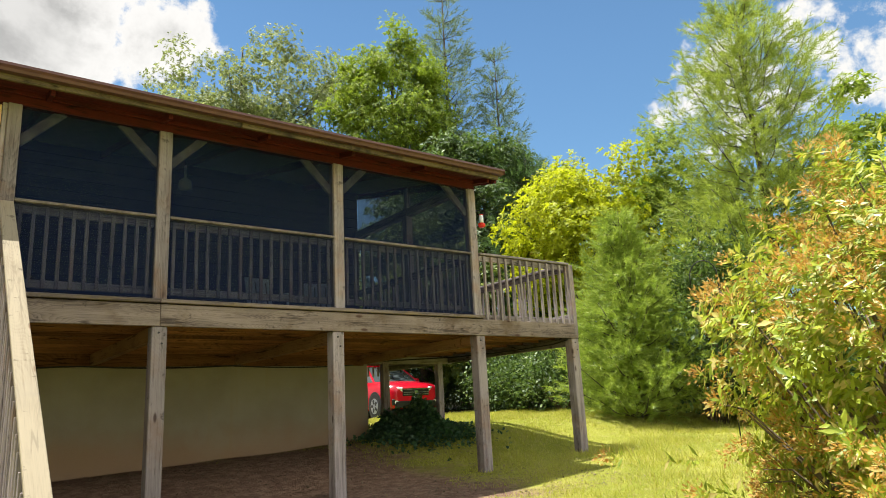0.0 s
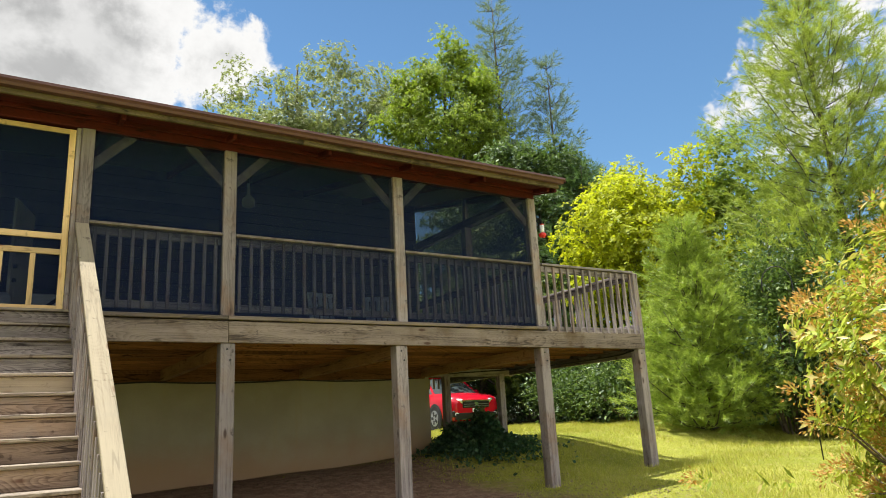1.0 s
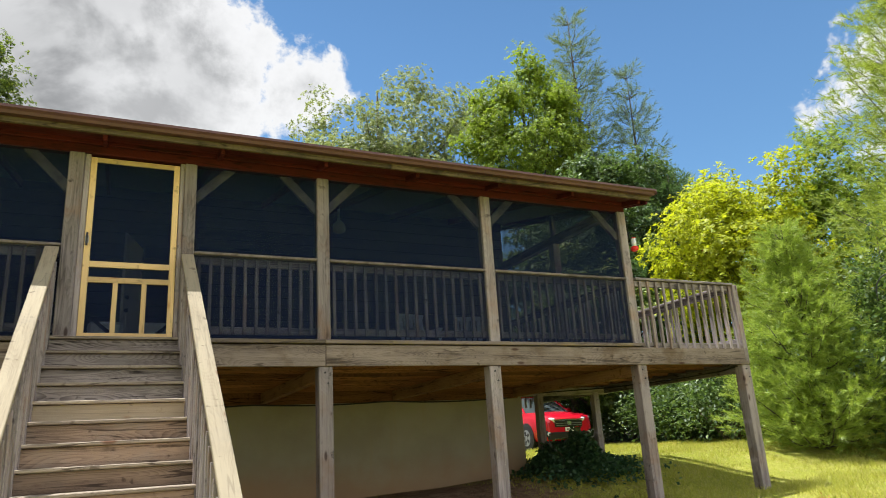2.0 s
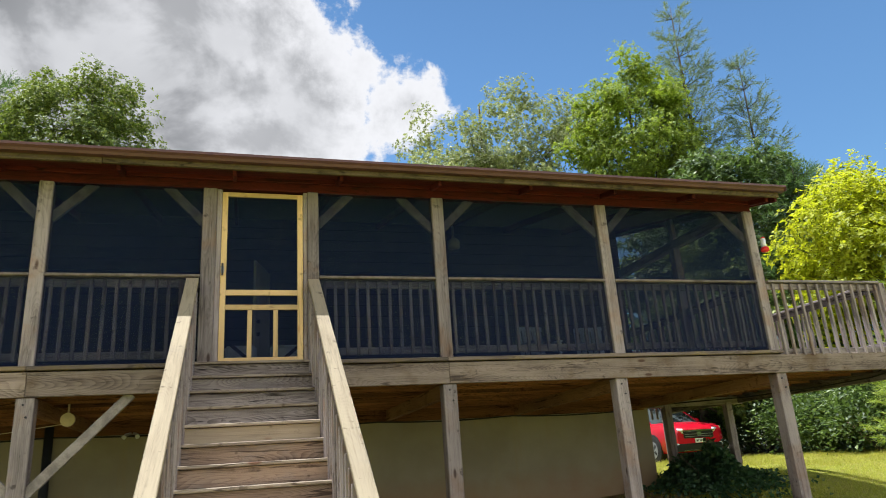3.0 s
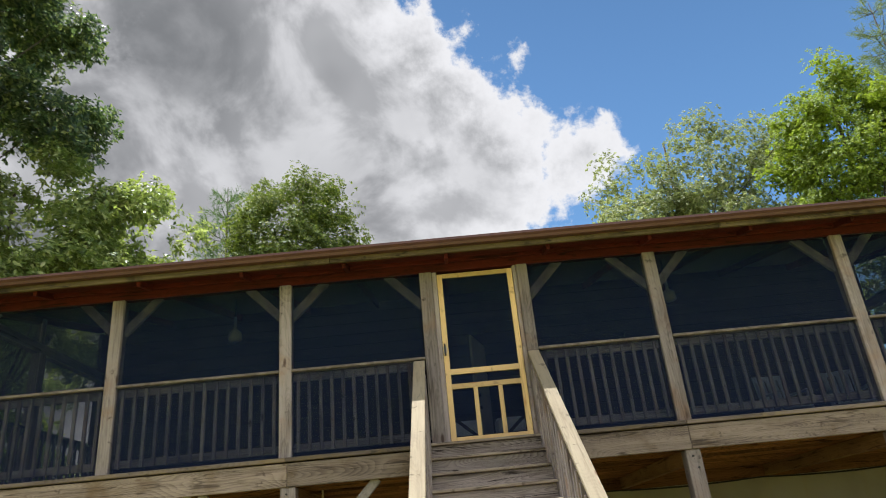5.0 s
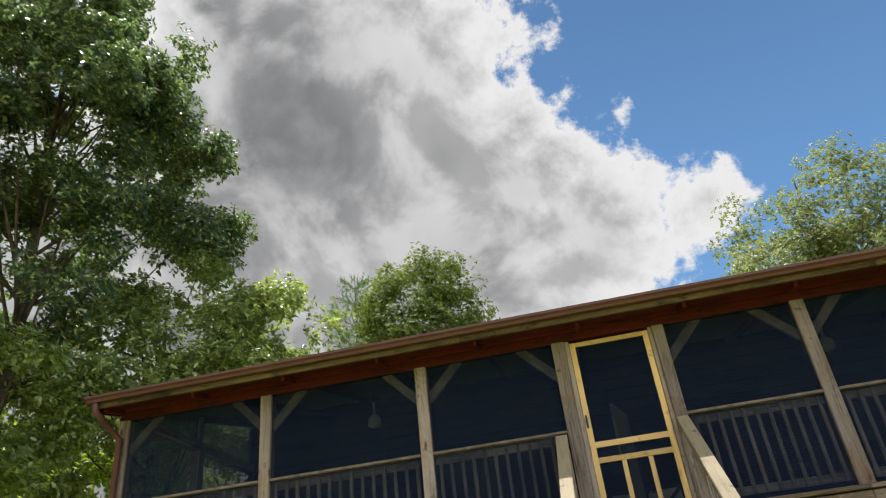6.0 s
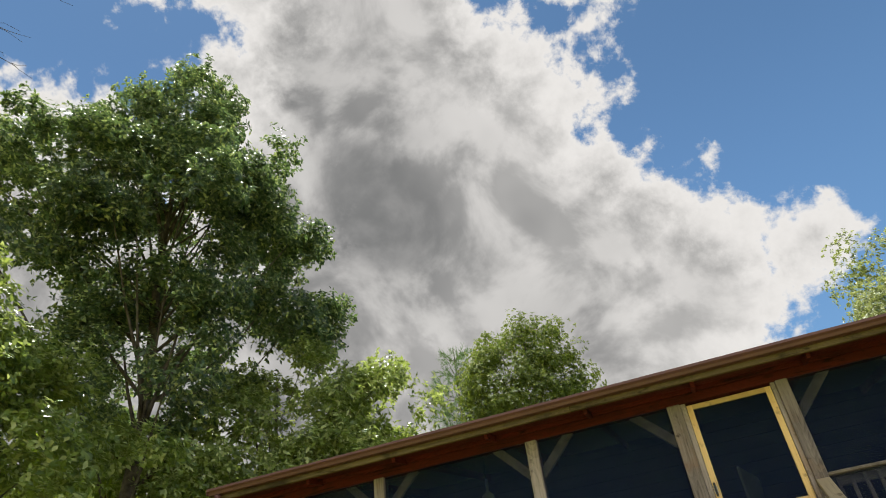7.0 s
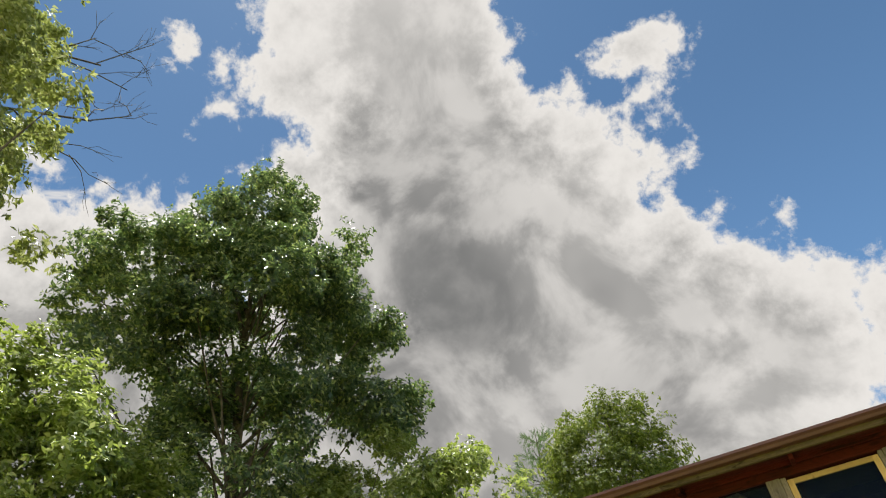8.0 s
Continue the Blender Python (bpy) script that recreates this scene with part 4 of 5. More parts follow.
def pine(name, label, at, top, reach, low, mat, whorls, arms, tufts, needle, seed, trunk=0.14, rise_arm=0.35, group="pines at the edge of the lawn", airy=1.0, per=22):
    """White pine: whorls of upswept limbs, each with many soft tufts of long needles."""
    rng = np.random.default_rng(seed)
    x, y = at
    z0 = rise(x, y) - 0.1
    tree = thing(name, label, "tree", group=group)
    bm = bmesh.new()
    tube(bm, [(x, y, z0), (x + 0.05, y, z0 + (top - z0) * 0.4), (x, y + 0.04, z0 + (top - z0) * 0.8), (x, y, top)], [trunk, trunk * 0.7, trunk * 0.3, 0.012], 8)
    bases, ways = [], []
    for w in range(whorls):
        f = (w + 0.5 * rng.random()) / whorls
        z = low + (top - low) * f
        shape = (1 - f) ** 0.75 * 0.92 + 0.08
        if f < 0.15:
            shape *= 0.75 + f * 1.6
        for a in range(arms):
            ang = math.tau * (a + rng.random() * 0.8) / arms + w * 0.7
            r = reach * shape * rng.uniform(0.62, 1.18)
            lift = rise_arm * r * rng.uniform(0.5, 1.3) + (0.15 * f)
            p0 = np.array([x, y, z])
            d = np.array([math.cos(ang), math.sin(ang), 0.0])
            tip = p0 + d * r + np.array([0, 0, lift])
            mid = p0 + d * r * 0.55 + np.array([0, 0, lift * 0.25])
            tube(bm, [p0, mid, tip], [max(0.008, trunk * 0.16 * (1 - f * 0.6)), 0.014, 0.004], 4)
            m = max(6, int(2.3 * tufts * shape * rng.uniform(0.7, 1.2)))
            for _ in range(m):
                s = rng.random() ** 0.6
                c = p0 * (1 - s) ** 2 + 2 * mid * s * (1 - s) + tip * s * s
                twig = rng.normal(size=3) * np.array([1, 1, 0.55]) * r * 0.20 * (1.15 - 0.5 * s) * airy
                bases.append(c + twig)
                ways.append(d * 0.8 + np.array([0, 0, 0.55]) + twig * 0.8 / (r * 0.2 + 0.01) + rng.normal(size=3) * 0.25)
    part("trunk", bm, BARK, tree)
    bases, ways = np.array(bases), unit(np.array(ways))
    n = len(bases) * per
    idx = np.repeat(np.arange(len(bases)), per)
    way = unit(ways[idx] * 0.9 + rng.normal(size=(n, 3)) * 0.55)
    base = bases[idx] + ways[idx] * (rng.random(n) * needle * 1.6)[:, None]
    up = unit(rng.normal(size=(n, 3)))
    length = needle * rng.uniform(0.7, 1.3, n)
    me = blade_mesh("needles", base, way, up, length, np.full(n, needle * 0.075), mat, kind="needle")
    shared("needles", me, tree)
    return tree


def bare_twigs():
    """A dead bough with forking twigs in the western tree."""
    rng = random.Random(4)
    dead = thing("dead_bough", "bare dead bough with thin forking twigs", "branch")
    bm = bmesh.new()

    def fork(p, d, length, r, depth):
        q = p + d * length
        mid = p.lerp(q, 0.5) + Vector((rng.uniform(-1, 1), rng.uniform(-1, 1), rng.uniform(-1, 1))) * length * 0.09
        tube(bm, [p, mid, q], [r, r * 0.85, r * 0.65], 4)
        if depth:
            for _ in range(3):
                dd = (d + Vector((rng.uniform(-1, 1), rng.uniform(-1, 1), rng.uniform(-0.6, 0.9))) * 0.75).normalized()
                fork(p.lerp(q, rng.uniform(0.45, 1.0)), dd, length * rng.uniform(0.45, 0.7), r * 0.55, depth - 1)

    x, y = polar(-79, 12.5)
    for z, az in ((15.0, -66.0), (17.2, -67.5)):
        tip = Vector((*polar(az, 12.3), z + 0.9))
        start = Vector((x, y, z - 0.6))
        fork(start, (tip - start).normalized(), (tip - start).length, 0.035, 3)
    part("bough", bm, BARK, dead)


def polar(az, dist):
    return (0.2 + dist * math.sin(radians(az)), -7.9 + dist * math.cos(radians(az)))


def height(el, dist):
    return 1.25 + dist * math.tan(radians(el))


def woods():
    # behind the house, east to west
    broadleaf("oak_tree", "tall grey-green oak with a loose crown behind the roof", polar(21.5, 33), height(30.3, 33), height(23.5, 33), (5.0, 4.6, 4.6), GREYOAK, 680, 88, 0.125, 11, 0.85, 0.34, 0.30, 0.6, 0.28, 30, lobes=((24.0, 25.6, 2.7, 3.5), (18.5, 24.2, 3.0, 3.0), (28.0, 24.6, 2.3, 3.0), (17.2, 22.0, 2.1, 2.1), (21.5, 20.0, 4.8, 3.8)), slim=0.6)
    broadleaf("tulip_tree", "dense bright green tree behind the roof", polar(34.3, 30), height(30.8, 30), height(23.0, 30), (3.1, 3.1, 4.9), TULIP, 600, 108, 0.12, 12, 0.75, 0.45, 0.20, 0.5, 0.25, slim=0.6)
    pine("white_pine", "tall thin grey-green white pine behind the roof", polar(39.0, 31), height(33.2, 31), 3.3, 5.0, PINE_GREY, 18, 6, 19, 0.25, 13, 0.20, 0.5, "pines behind the house", per=20)
    pine("white_pine", "slender grey-green white pine behind the roof", polar(43.4, 31), height(28.3, 31), 2.3, 5.0, PINE_GREY, 15, 6, 11, 0.25, 53, 0.14, 0.7, "pines behind the house", per=20)
    pine("white_pine", "dark white pine beyond the deck", polar(45.5, 25), height(19.5, 25), 3.4, 2.0, PINE_DARK, 13, 6, 18, 0.26, 14, 0.18, 0.1, "pines behind the house")
    broadleaf("maple_tree", "yellow-green maple at the edge of the lawn", polar(49.8, 21), height(19.8, 21), height(11.5, 21), (2.6, 2.6, 3.3), YELLOW, 380, 76, 0.14, 15, 0.75, 0.25, 0.35, 0.3, 0.1, 30, -0.9, group="trees by the lawn")
    broadleaf("maple_tree", "yellow-green maple at the edge of the lawn", polar(57.5, 23), height(18.5, 23), height(11.5, 23), (2.6, 2.6, 3.4), TULIP, 360, 76, 0.14, 16, 0.75, 0.25, 0.35, 0.3, 0.1, 30, -0.9, group="trees by the lawn")
    pine("white_pine", "young pale green white pine on the lawn's edge", polar(53.0, 16.2), height(13.8, 16.2), 1.65, 0.6, PINE_PALE, 18, 8, 24, 0.135, 17, 0.08, 0.45, per=32)
    pine("white_pine", "feathery tall white pine on the lawn's edge", polar(64.0, 19), height(28.3, 19), 3.2, 1.4, PINE, 18, 7, 30, 0.19, 18, 0.16, 0.85, per=27)
    broadleaf("maple_tree", "green tree at the edge of the wood", polar(74.5, 24), height(20.5, 24), height(12.0, 24), (3.6, 3.6, 4.0), TULIP, 300, 60, 0.18, 19, 0.55, 0.4, 0.3, 0.3, 0.14, group="trees by the lawn")
    # behind the roof to the west
    broadleaf("maple_tree", "round green tree behind the roof", polar(-12.6, 27), height(31.2, 27), height(23.8, 27), (3.0, 3.0, 4.1), MAPLE, 620, 96, 0.105, 21, 0.62, 0.6, 0.15, 0.5, 0.22, slim=0.6)
    pine("white_pine", "grey white pine behind the roof", polar(-18.6, 29), height(28.8, 29), 2.6, 4.0, PINE_DARK, 14, 6, 14, 0.26, 22, 0.2, 0.3, "pines behind the house")
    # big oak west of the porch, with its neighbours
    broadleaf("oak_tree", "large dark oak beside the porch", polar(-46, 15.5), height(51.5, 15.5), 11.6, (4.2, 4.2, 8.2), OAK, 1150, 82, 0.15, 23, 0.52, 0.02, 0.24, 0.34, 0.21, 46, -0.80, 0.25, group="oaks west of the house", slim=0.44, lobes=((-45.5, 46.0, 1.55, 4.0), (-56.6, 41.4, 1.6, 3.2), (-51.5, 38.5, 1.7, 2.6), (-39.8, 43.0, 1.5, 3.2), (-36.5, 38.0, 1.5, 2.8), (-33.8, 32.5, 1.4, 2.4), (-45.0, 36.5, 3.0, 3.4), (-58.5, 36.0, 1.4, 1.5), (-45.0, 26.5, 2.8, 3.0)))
    # The neighbours wear the lighter oak leaves, their sunlight painted in.
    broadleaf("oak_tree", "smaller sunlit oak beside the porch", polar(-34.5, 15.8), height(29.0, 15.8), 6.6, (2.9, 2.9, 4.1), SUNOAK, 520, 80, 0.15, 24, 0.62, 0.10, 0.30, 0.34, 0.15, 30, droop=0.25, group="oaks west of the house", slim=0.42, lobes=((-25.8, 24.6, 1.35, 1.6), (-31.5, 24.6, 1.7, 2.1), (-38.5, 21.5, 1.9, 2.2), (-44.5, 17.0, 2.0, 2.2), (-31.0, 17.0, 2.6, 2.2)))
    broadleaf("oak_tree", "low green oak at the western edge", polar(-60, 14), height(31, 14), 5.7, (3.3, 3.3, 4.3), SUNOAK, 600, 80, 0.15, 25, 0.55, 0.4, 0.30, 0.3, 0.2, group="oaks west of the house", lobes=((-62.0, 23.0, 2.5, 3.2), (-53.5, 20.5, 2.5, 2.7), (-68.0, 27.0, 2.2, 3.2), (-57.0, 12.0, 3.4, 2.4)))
    broadleaf("ash_tree", "pale green tree with some bare twigs", polar(-80.5, 12.5), height(60, 12.5), 14.5, (3.4, 3.4, 8.5), GREYOAK, 460, 60, 0.16, 26, 0.5, 0.25, 0.4, 0.3, 0.22, group="oaks west of the house")
    for i, (az, dist, zc) in enumerate(((-52, 21, 5.2), (-37, 23, 5.6), (-45, 19, 4.2))):
        broadleaf("maple_tree", "low green maple in the wood west of the house", polar(az, dist), zc + 4.5, zc, (3.8, 3.8, 4.6), TULIP, 200, 60, 0.19, 31 + i, 0.6, 0.4, 0.3, 0.3, 0.16, group="oaks west of the house")
    for i, (az, dist, el) in enumerate(((31, 27, 15.5), (36, 25, 16), (41, 24, 15))):
        broadleaf("maple_tree", "shady green maple behind the house", polar(az, dist), height(el, dist), height(el * 0.5, dist), (3.0, 3.0, 4.2), MAPLE, 180, 60, 0.18, 41 + i, 0.55, 0.5, 0.28, 0.3, 0.16)
    broadleaf("maple_tree", "shady green maple beyond the house", polar(36.3, 26.5), height(22.0, 26.5), height(13.5, 26.5), (2.8, 2.8, 4.4), SHADE, 300, 70, 0.17, 56, 0.75, 0.6, 0.25, 0.3, 0.18, group="trees by the lawn")
    broadleaf("maple_tree", "shady green maple beyond the deck", polar(41.5, 26.5), height(22.5, 26.5), height(13.5, 26.5), (3.1, 3.1, 4.6), SHADE, 340, 76, 0.17, 55, 0.75, 0.6, 0.25, 0.3, 0.18, group="trees by the lawn")
    broadleaf("maple_tree", "green maple beyond the deck", polar(47.5, 26), height(17.5, 26), height(10.5, 26), (3.2, 3.2, 4.2), MAPLE, 300, 60, 0.18, 35, 0.55, 0.45, 0.3, 0.3, 0.16, group="trees by the lawn")
    broadleaf("maple_tree", "green maple in the wood west of the house", polar(-40, 27), 13.0, 7.0, (4.5, 4.5, 5.0), MAPLE, 330, 56, 0.22, 27, 0.6, 0.4, 0.3, 0.3, 0.2, group="oaks west of the house")


def thickets():
    """Undergrowth under the trees round the lawn, seen below the deck and behind the pines."""
    spots = [(36, 27, 2.6, 2.4, SHADE), (40, 26, 2.2, 2.2, SHADE), (44, 22, 1.8, 1.8, SHADE), (47.5, 20, 1.7, 1.7, SHADE), (50, 22.5, 2.2, 2.6, SHADE), (58.6, 16.9, 1.4, 4.2, SHADE), (63.5, 17.5, 1.8, 1.9, SHADE), (67, 18, 1.8, 2.2, TULIP), (71, 17, 1.9, 2.2, SHADE), (76, 17, 2.2, 2.6, SHADE), (32, 30, 3.0, 3.6, SHADE), (28, 32, 3.2, 4.2, SHADE), (57.0, 19.5, 1.9, 3.4, TULIP), (-58, 20, 3.5, 4.0, SHADE), (-50, 18, 3.0, 3.2, SHADE)]
    for i, (az, d, r, h, mat) in enumerate(spots):
        x, y = polar(az, d)
        rng = np.random.default_rng(100 + i)
        g0 = rise(x, y)
        shrub = thing("shrub", "leafy woodland shrub at the edge of the lawn" if mat is SHADE else "bright leafy shrub at the edge of the lawn", "shrub", group="woodland shrubs")
        centre = np.array([x, y, g0 + h * 0.45])
        cl = crown_clumps(rng, centre, np.array([r, r, h * 0.62]), 130, 0.35, 0.35, i * 2.3, 0.4, -0.75)
        bm = bmesh.new()
        for c in cl[:14]:
            tube(bm, [(x + (c[0] - x) * 0.15, y + (c[1] - y) * 0.15, g0 - 0.1), tuple(centre * 0.4 + c * 0.6), tuple(c)], [0.025, 0.016, 0.005], 5)
        part("stem", bm, TWIG, shrub)
        per = 80
        n = 130 * per
        idx = np.repeat(np.arange(130), per)
        base = cl[idx] + rng.normal(size=(n, 3)) * 0.24
        way = unit(unit(cl - centre)[idx] * 0.6 + rng.normal(size=(n, 3)) * 0.7 + np.array([0, 0, -0.2]))
        up = unit(rng.normal(size=(n, 3)) * 0.45 + np.array([0, 0, 1.0]))
        ln = 0.12 * rng.uniform(0.6, 1.3, n)
        shared("leaves", blade_mesh("leaves", base, way, up, ln, ln * 0.55, mat), shrub)


def laurel():
    """Big evergreen shrub near the path: whorls of long leaves and rusty seed heads."""
    rng = np.random.default_rng(77)
    x, y = 5.05, -6.80
    g0 = rise(x, y)
    shrub = thing("laurel_shrub", "large yellow-green laurel shrub with rusty seed heads", "shrub")
    centre = np.array([x, y, g0 + 1.1])
    rad = np.array([1.62, 1.62, 1.95])
    cl = crown_clumps(rng, centre, rad, 1900, 0.20, 0.62, 3.3, 0.5, -0.62)
    low = np.array([*polar(58.0, 4.5), g0 + 0.36]) + rng.normal(size=(240, 3)) * np.array([0.28, 0.34, 0.19])
    cl[:240] = low
    out = unit(cl - centre + np.array([0, 0, 0.25]))
    bm = bmesh.new()
    for i in range(0, 1900, 8):
        c, o = Vector(cl[i]), Vector(out[i])
        root = Vector((x + (c.x - x) * 0.2, y + (c.y - y) * 0.2, g0 - 0.05))
        tube(bm, [root, root.lerp(c, 0.5) + Vector((0, 0, 0.12)), c - o * 0.1, c + o * 0.05], [0.016, 0.011, 0.006, 0.003], 5)
    part("stem", bm, TWIG, shrub)
    # leaf whorls
    per = 22
    n = 1900 * per
    idx = np.repeat(np.arange(1900), per)
    j = np.tile(np.arange(per), 1900)
    a = out[idx]
    e1 = unit(np.cross(a, np.array([0.3, 0.2, 1.0])))
    e2 = np.cross(a, e1)
    ang = j * 2.4 + rng.random(1900)[idx] * 6.28
    ring = e1 * np.cos(ang)[:, None] + e2 * np.sin(ang)[:, None]
    way = unit(ring + a * rng.uniform(-0.15, 0.75, n)[:, None] + np.array([0, 0, -0.12]) + rng.normal(size=(n, 3)) * 0.15)
    base = cl[idx] + a * (rng.uniform(-0.13, 0.05, n))[:, None] + rng.normal(size=(n, 3)) * 0.012
    ln = rng.uniform(0.055, 0.105, n)
    shared("leaves", blade_mesh("leaves", base, way, unit(a + rng.normal(size=(n, 3)) * 0.25), ln, ln * rng.uniform(0.27, 0.36, n), LAUREL, 0.12), shrub)
    # seed heads on two of three tips
    heads = [i for i in range(1900) if rng.random() < 0.74 and noise.noise(Vector(cl[i]) * 1.4) > -0.22]
    k = 54
    hi = np.repeat(np.array(heads), k)
    m = len(hi)
    dome = unit(out[hi] * 0.8 + rng.normal(size=(m, 3)) * 0.75)
    b2 = cl[hi] + out[hi] * 0.06 + dome * (rng.uniform(0.015, 0.085, m))[:, None]
    ln2 = rng.uniform(0.014, 0.036, m)
    shared("seed_head", blade_mesh("seed_head", b2, dome, unit(rng.normal(size=(m, 3))), ln2, ln2 * 0.45, SEED), shrub, "rust-brown seed heads")


def ivy():
    """Dark low creeper at the corner of the basement wall."""
    rng = np.random.default_rng(5)
    bush = thing("creeper", "dark green creeper on the ground at the wall corner", "shrub")
    n = 9000
    x = 7.95 + rng.normal(size=n) * 0.42
    y = 2.95 + rng.normal(size=n) * 0.5
    g = np.array([rise(a, b) for a, b in zip(x, y)])
    h = 0.68 * np.exp(-(((x - 7.9) / 0.6) ** 2 + ((y - 3.0) / 0.8) ** 2)) + 0.08
    h *= np.array([0.75 + 0.7 * noise.noise((a * 2.2, b * 2.2, 3.0)) for a, b in zip(x, y)])
    keep = ~((x < 7.26) & (y > 3.5))
    z = g + h * rng.random(n) ** 0.5
    base = np.stack([x, y, z], 1)[keep]
    m = len(base)
    way = unit(rng.normal(size=(m, 3)) + np.array([0, -0.2, -0.1]))
    up = unit(rng.normal(size=(m, 3)) * 0.5 + np.array([0, 0, 1.0]))
    ln = rng.uniform(0.05, 0.10, m)
    shared("leaves", blade_mesh("leaves", base, way, up, ln, ln * 0.8, IVY), bush)
    for k in range(8):
        bm = bmesh.new()
        a = rng.normal(size=2) * 0.7
        p = Vector((8.0 + a[0] * 0.7, 2.9 + a[1] * 0.6, 0))
        p.z = rise(p.x, p.y)
        tube(bm, [p, p + Vector((0.1, 0.05, 0.3)), p + Vector((0.25 * a[0], 0.1, 0.55))], [0.008, 0.006, 0.003], 5)
        part("stem", bm, TWIG, bush)


def lawn():
    """Grass blades on the part of the lawn that lies near, and tufts in the shade."""
    rng = np.random.default_rng(9)
    n = 240000
    d = 6.0 + 16.0 * rng.random(n) ** 0.75
    az = np.radians(rng.uniform(16, 74, n))
    x, y = 0.2 + d * np.sin(az), -7.9 + d * np.cos(az)
    bare = np.minimum(np.minimum(x + 7.5, 7.0 - x), np.minimum(y + 1.9, 4.0 - y))
    patch = np.array([noise.noise((a * 0.9, b * 0.9, 0.0)) + 0.5 * noise.noise((a * 2.6, b * 2.6, 2.0)) for a, b in zip(x, y)])
    keep = (bare + patch * 1.6 < 0.25 + rng.normal(size=n) * 0.25) & (0.62 * x + 0.78 * y < 16.5 + patch)
    keep &= ~((x < 7.4) & (y > 3.3)) & (rng.random(n) < 0.75 + patch * 0.8)
    x, y = x[keep], y[keep]
    m = len(x)
    z = np.array([rise(a, b) for a, b in zip(x, y)]) - 0.005
    way = unit(rng.normal(size=(m, 3)) * 0.55 + np.array([0, 0, 1.0]))
    ln = rng.uniform(0.04, 0.10, m) * (1 + np.clip(patch[keep], -0.5, 0.8))
    me = blade_mesh("lawn_grass", np.stack([x, y, z], 1), way, unit(rng.normal(size=(m, 3))), ln, np.full(m, 0.009), GRASS, kind="needle")
    tagged(new("lawn_grass", me), "short yellow-green lawn grass, thin in places", "grass", kind="stuff")
    # dry leaves and chips on the bare soil
    n = 22000
    x, y = rng.uniform(-5, 8.0, n), rng.uniform(-2.2, 3.5, n)
    z = np.array([rise(a, b) for a, b in zip(x, y)]) + 0.006
    way = unit(np.stack([rng.normal(size=n), rng.normal(size=n), rng.normal(size=n) * 0.15], 1))
    ln = rng.uniform(0.015, 0.06, n)
    me = blade_mesh("leaf_litter", np.stack([x, y, z], 1), way, np.tile([[0.05, 0.0, 1.0]], (n, 1)), ln, ln * 0.5, LITTER)
    tagged(new("leaf_litter", me), "dry leaves and chips on bare soil", "litter", kind="stuff")


woods()
bare_twigs()
thickets()
laurel()
ivy()
lawn()

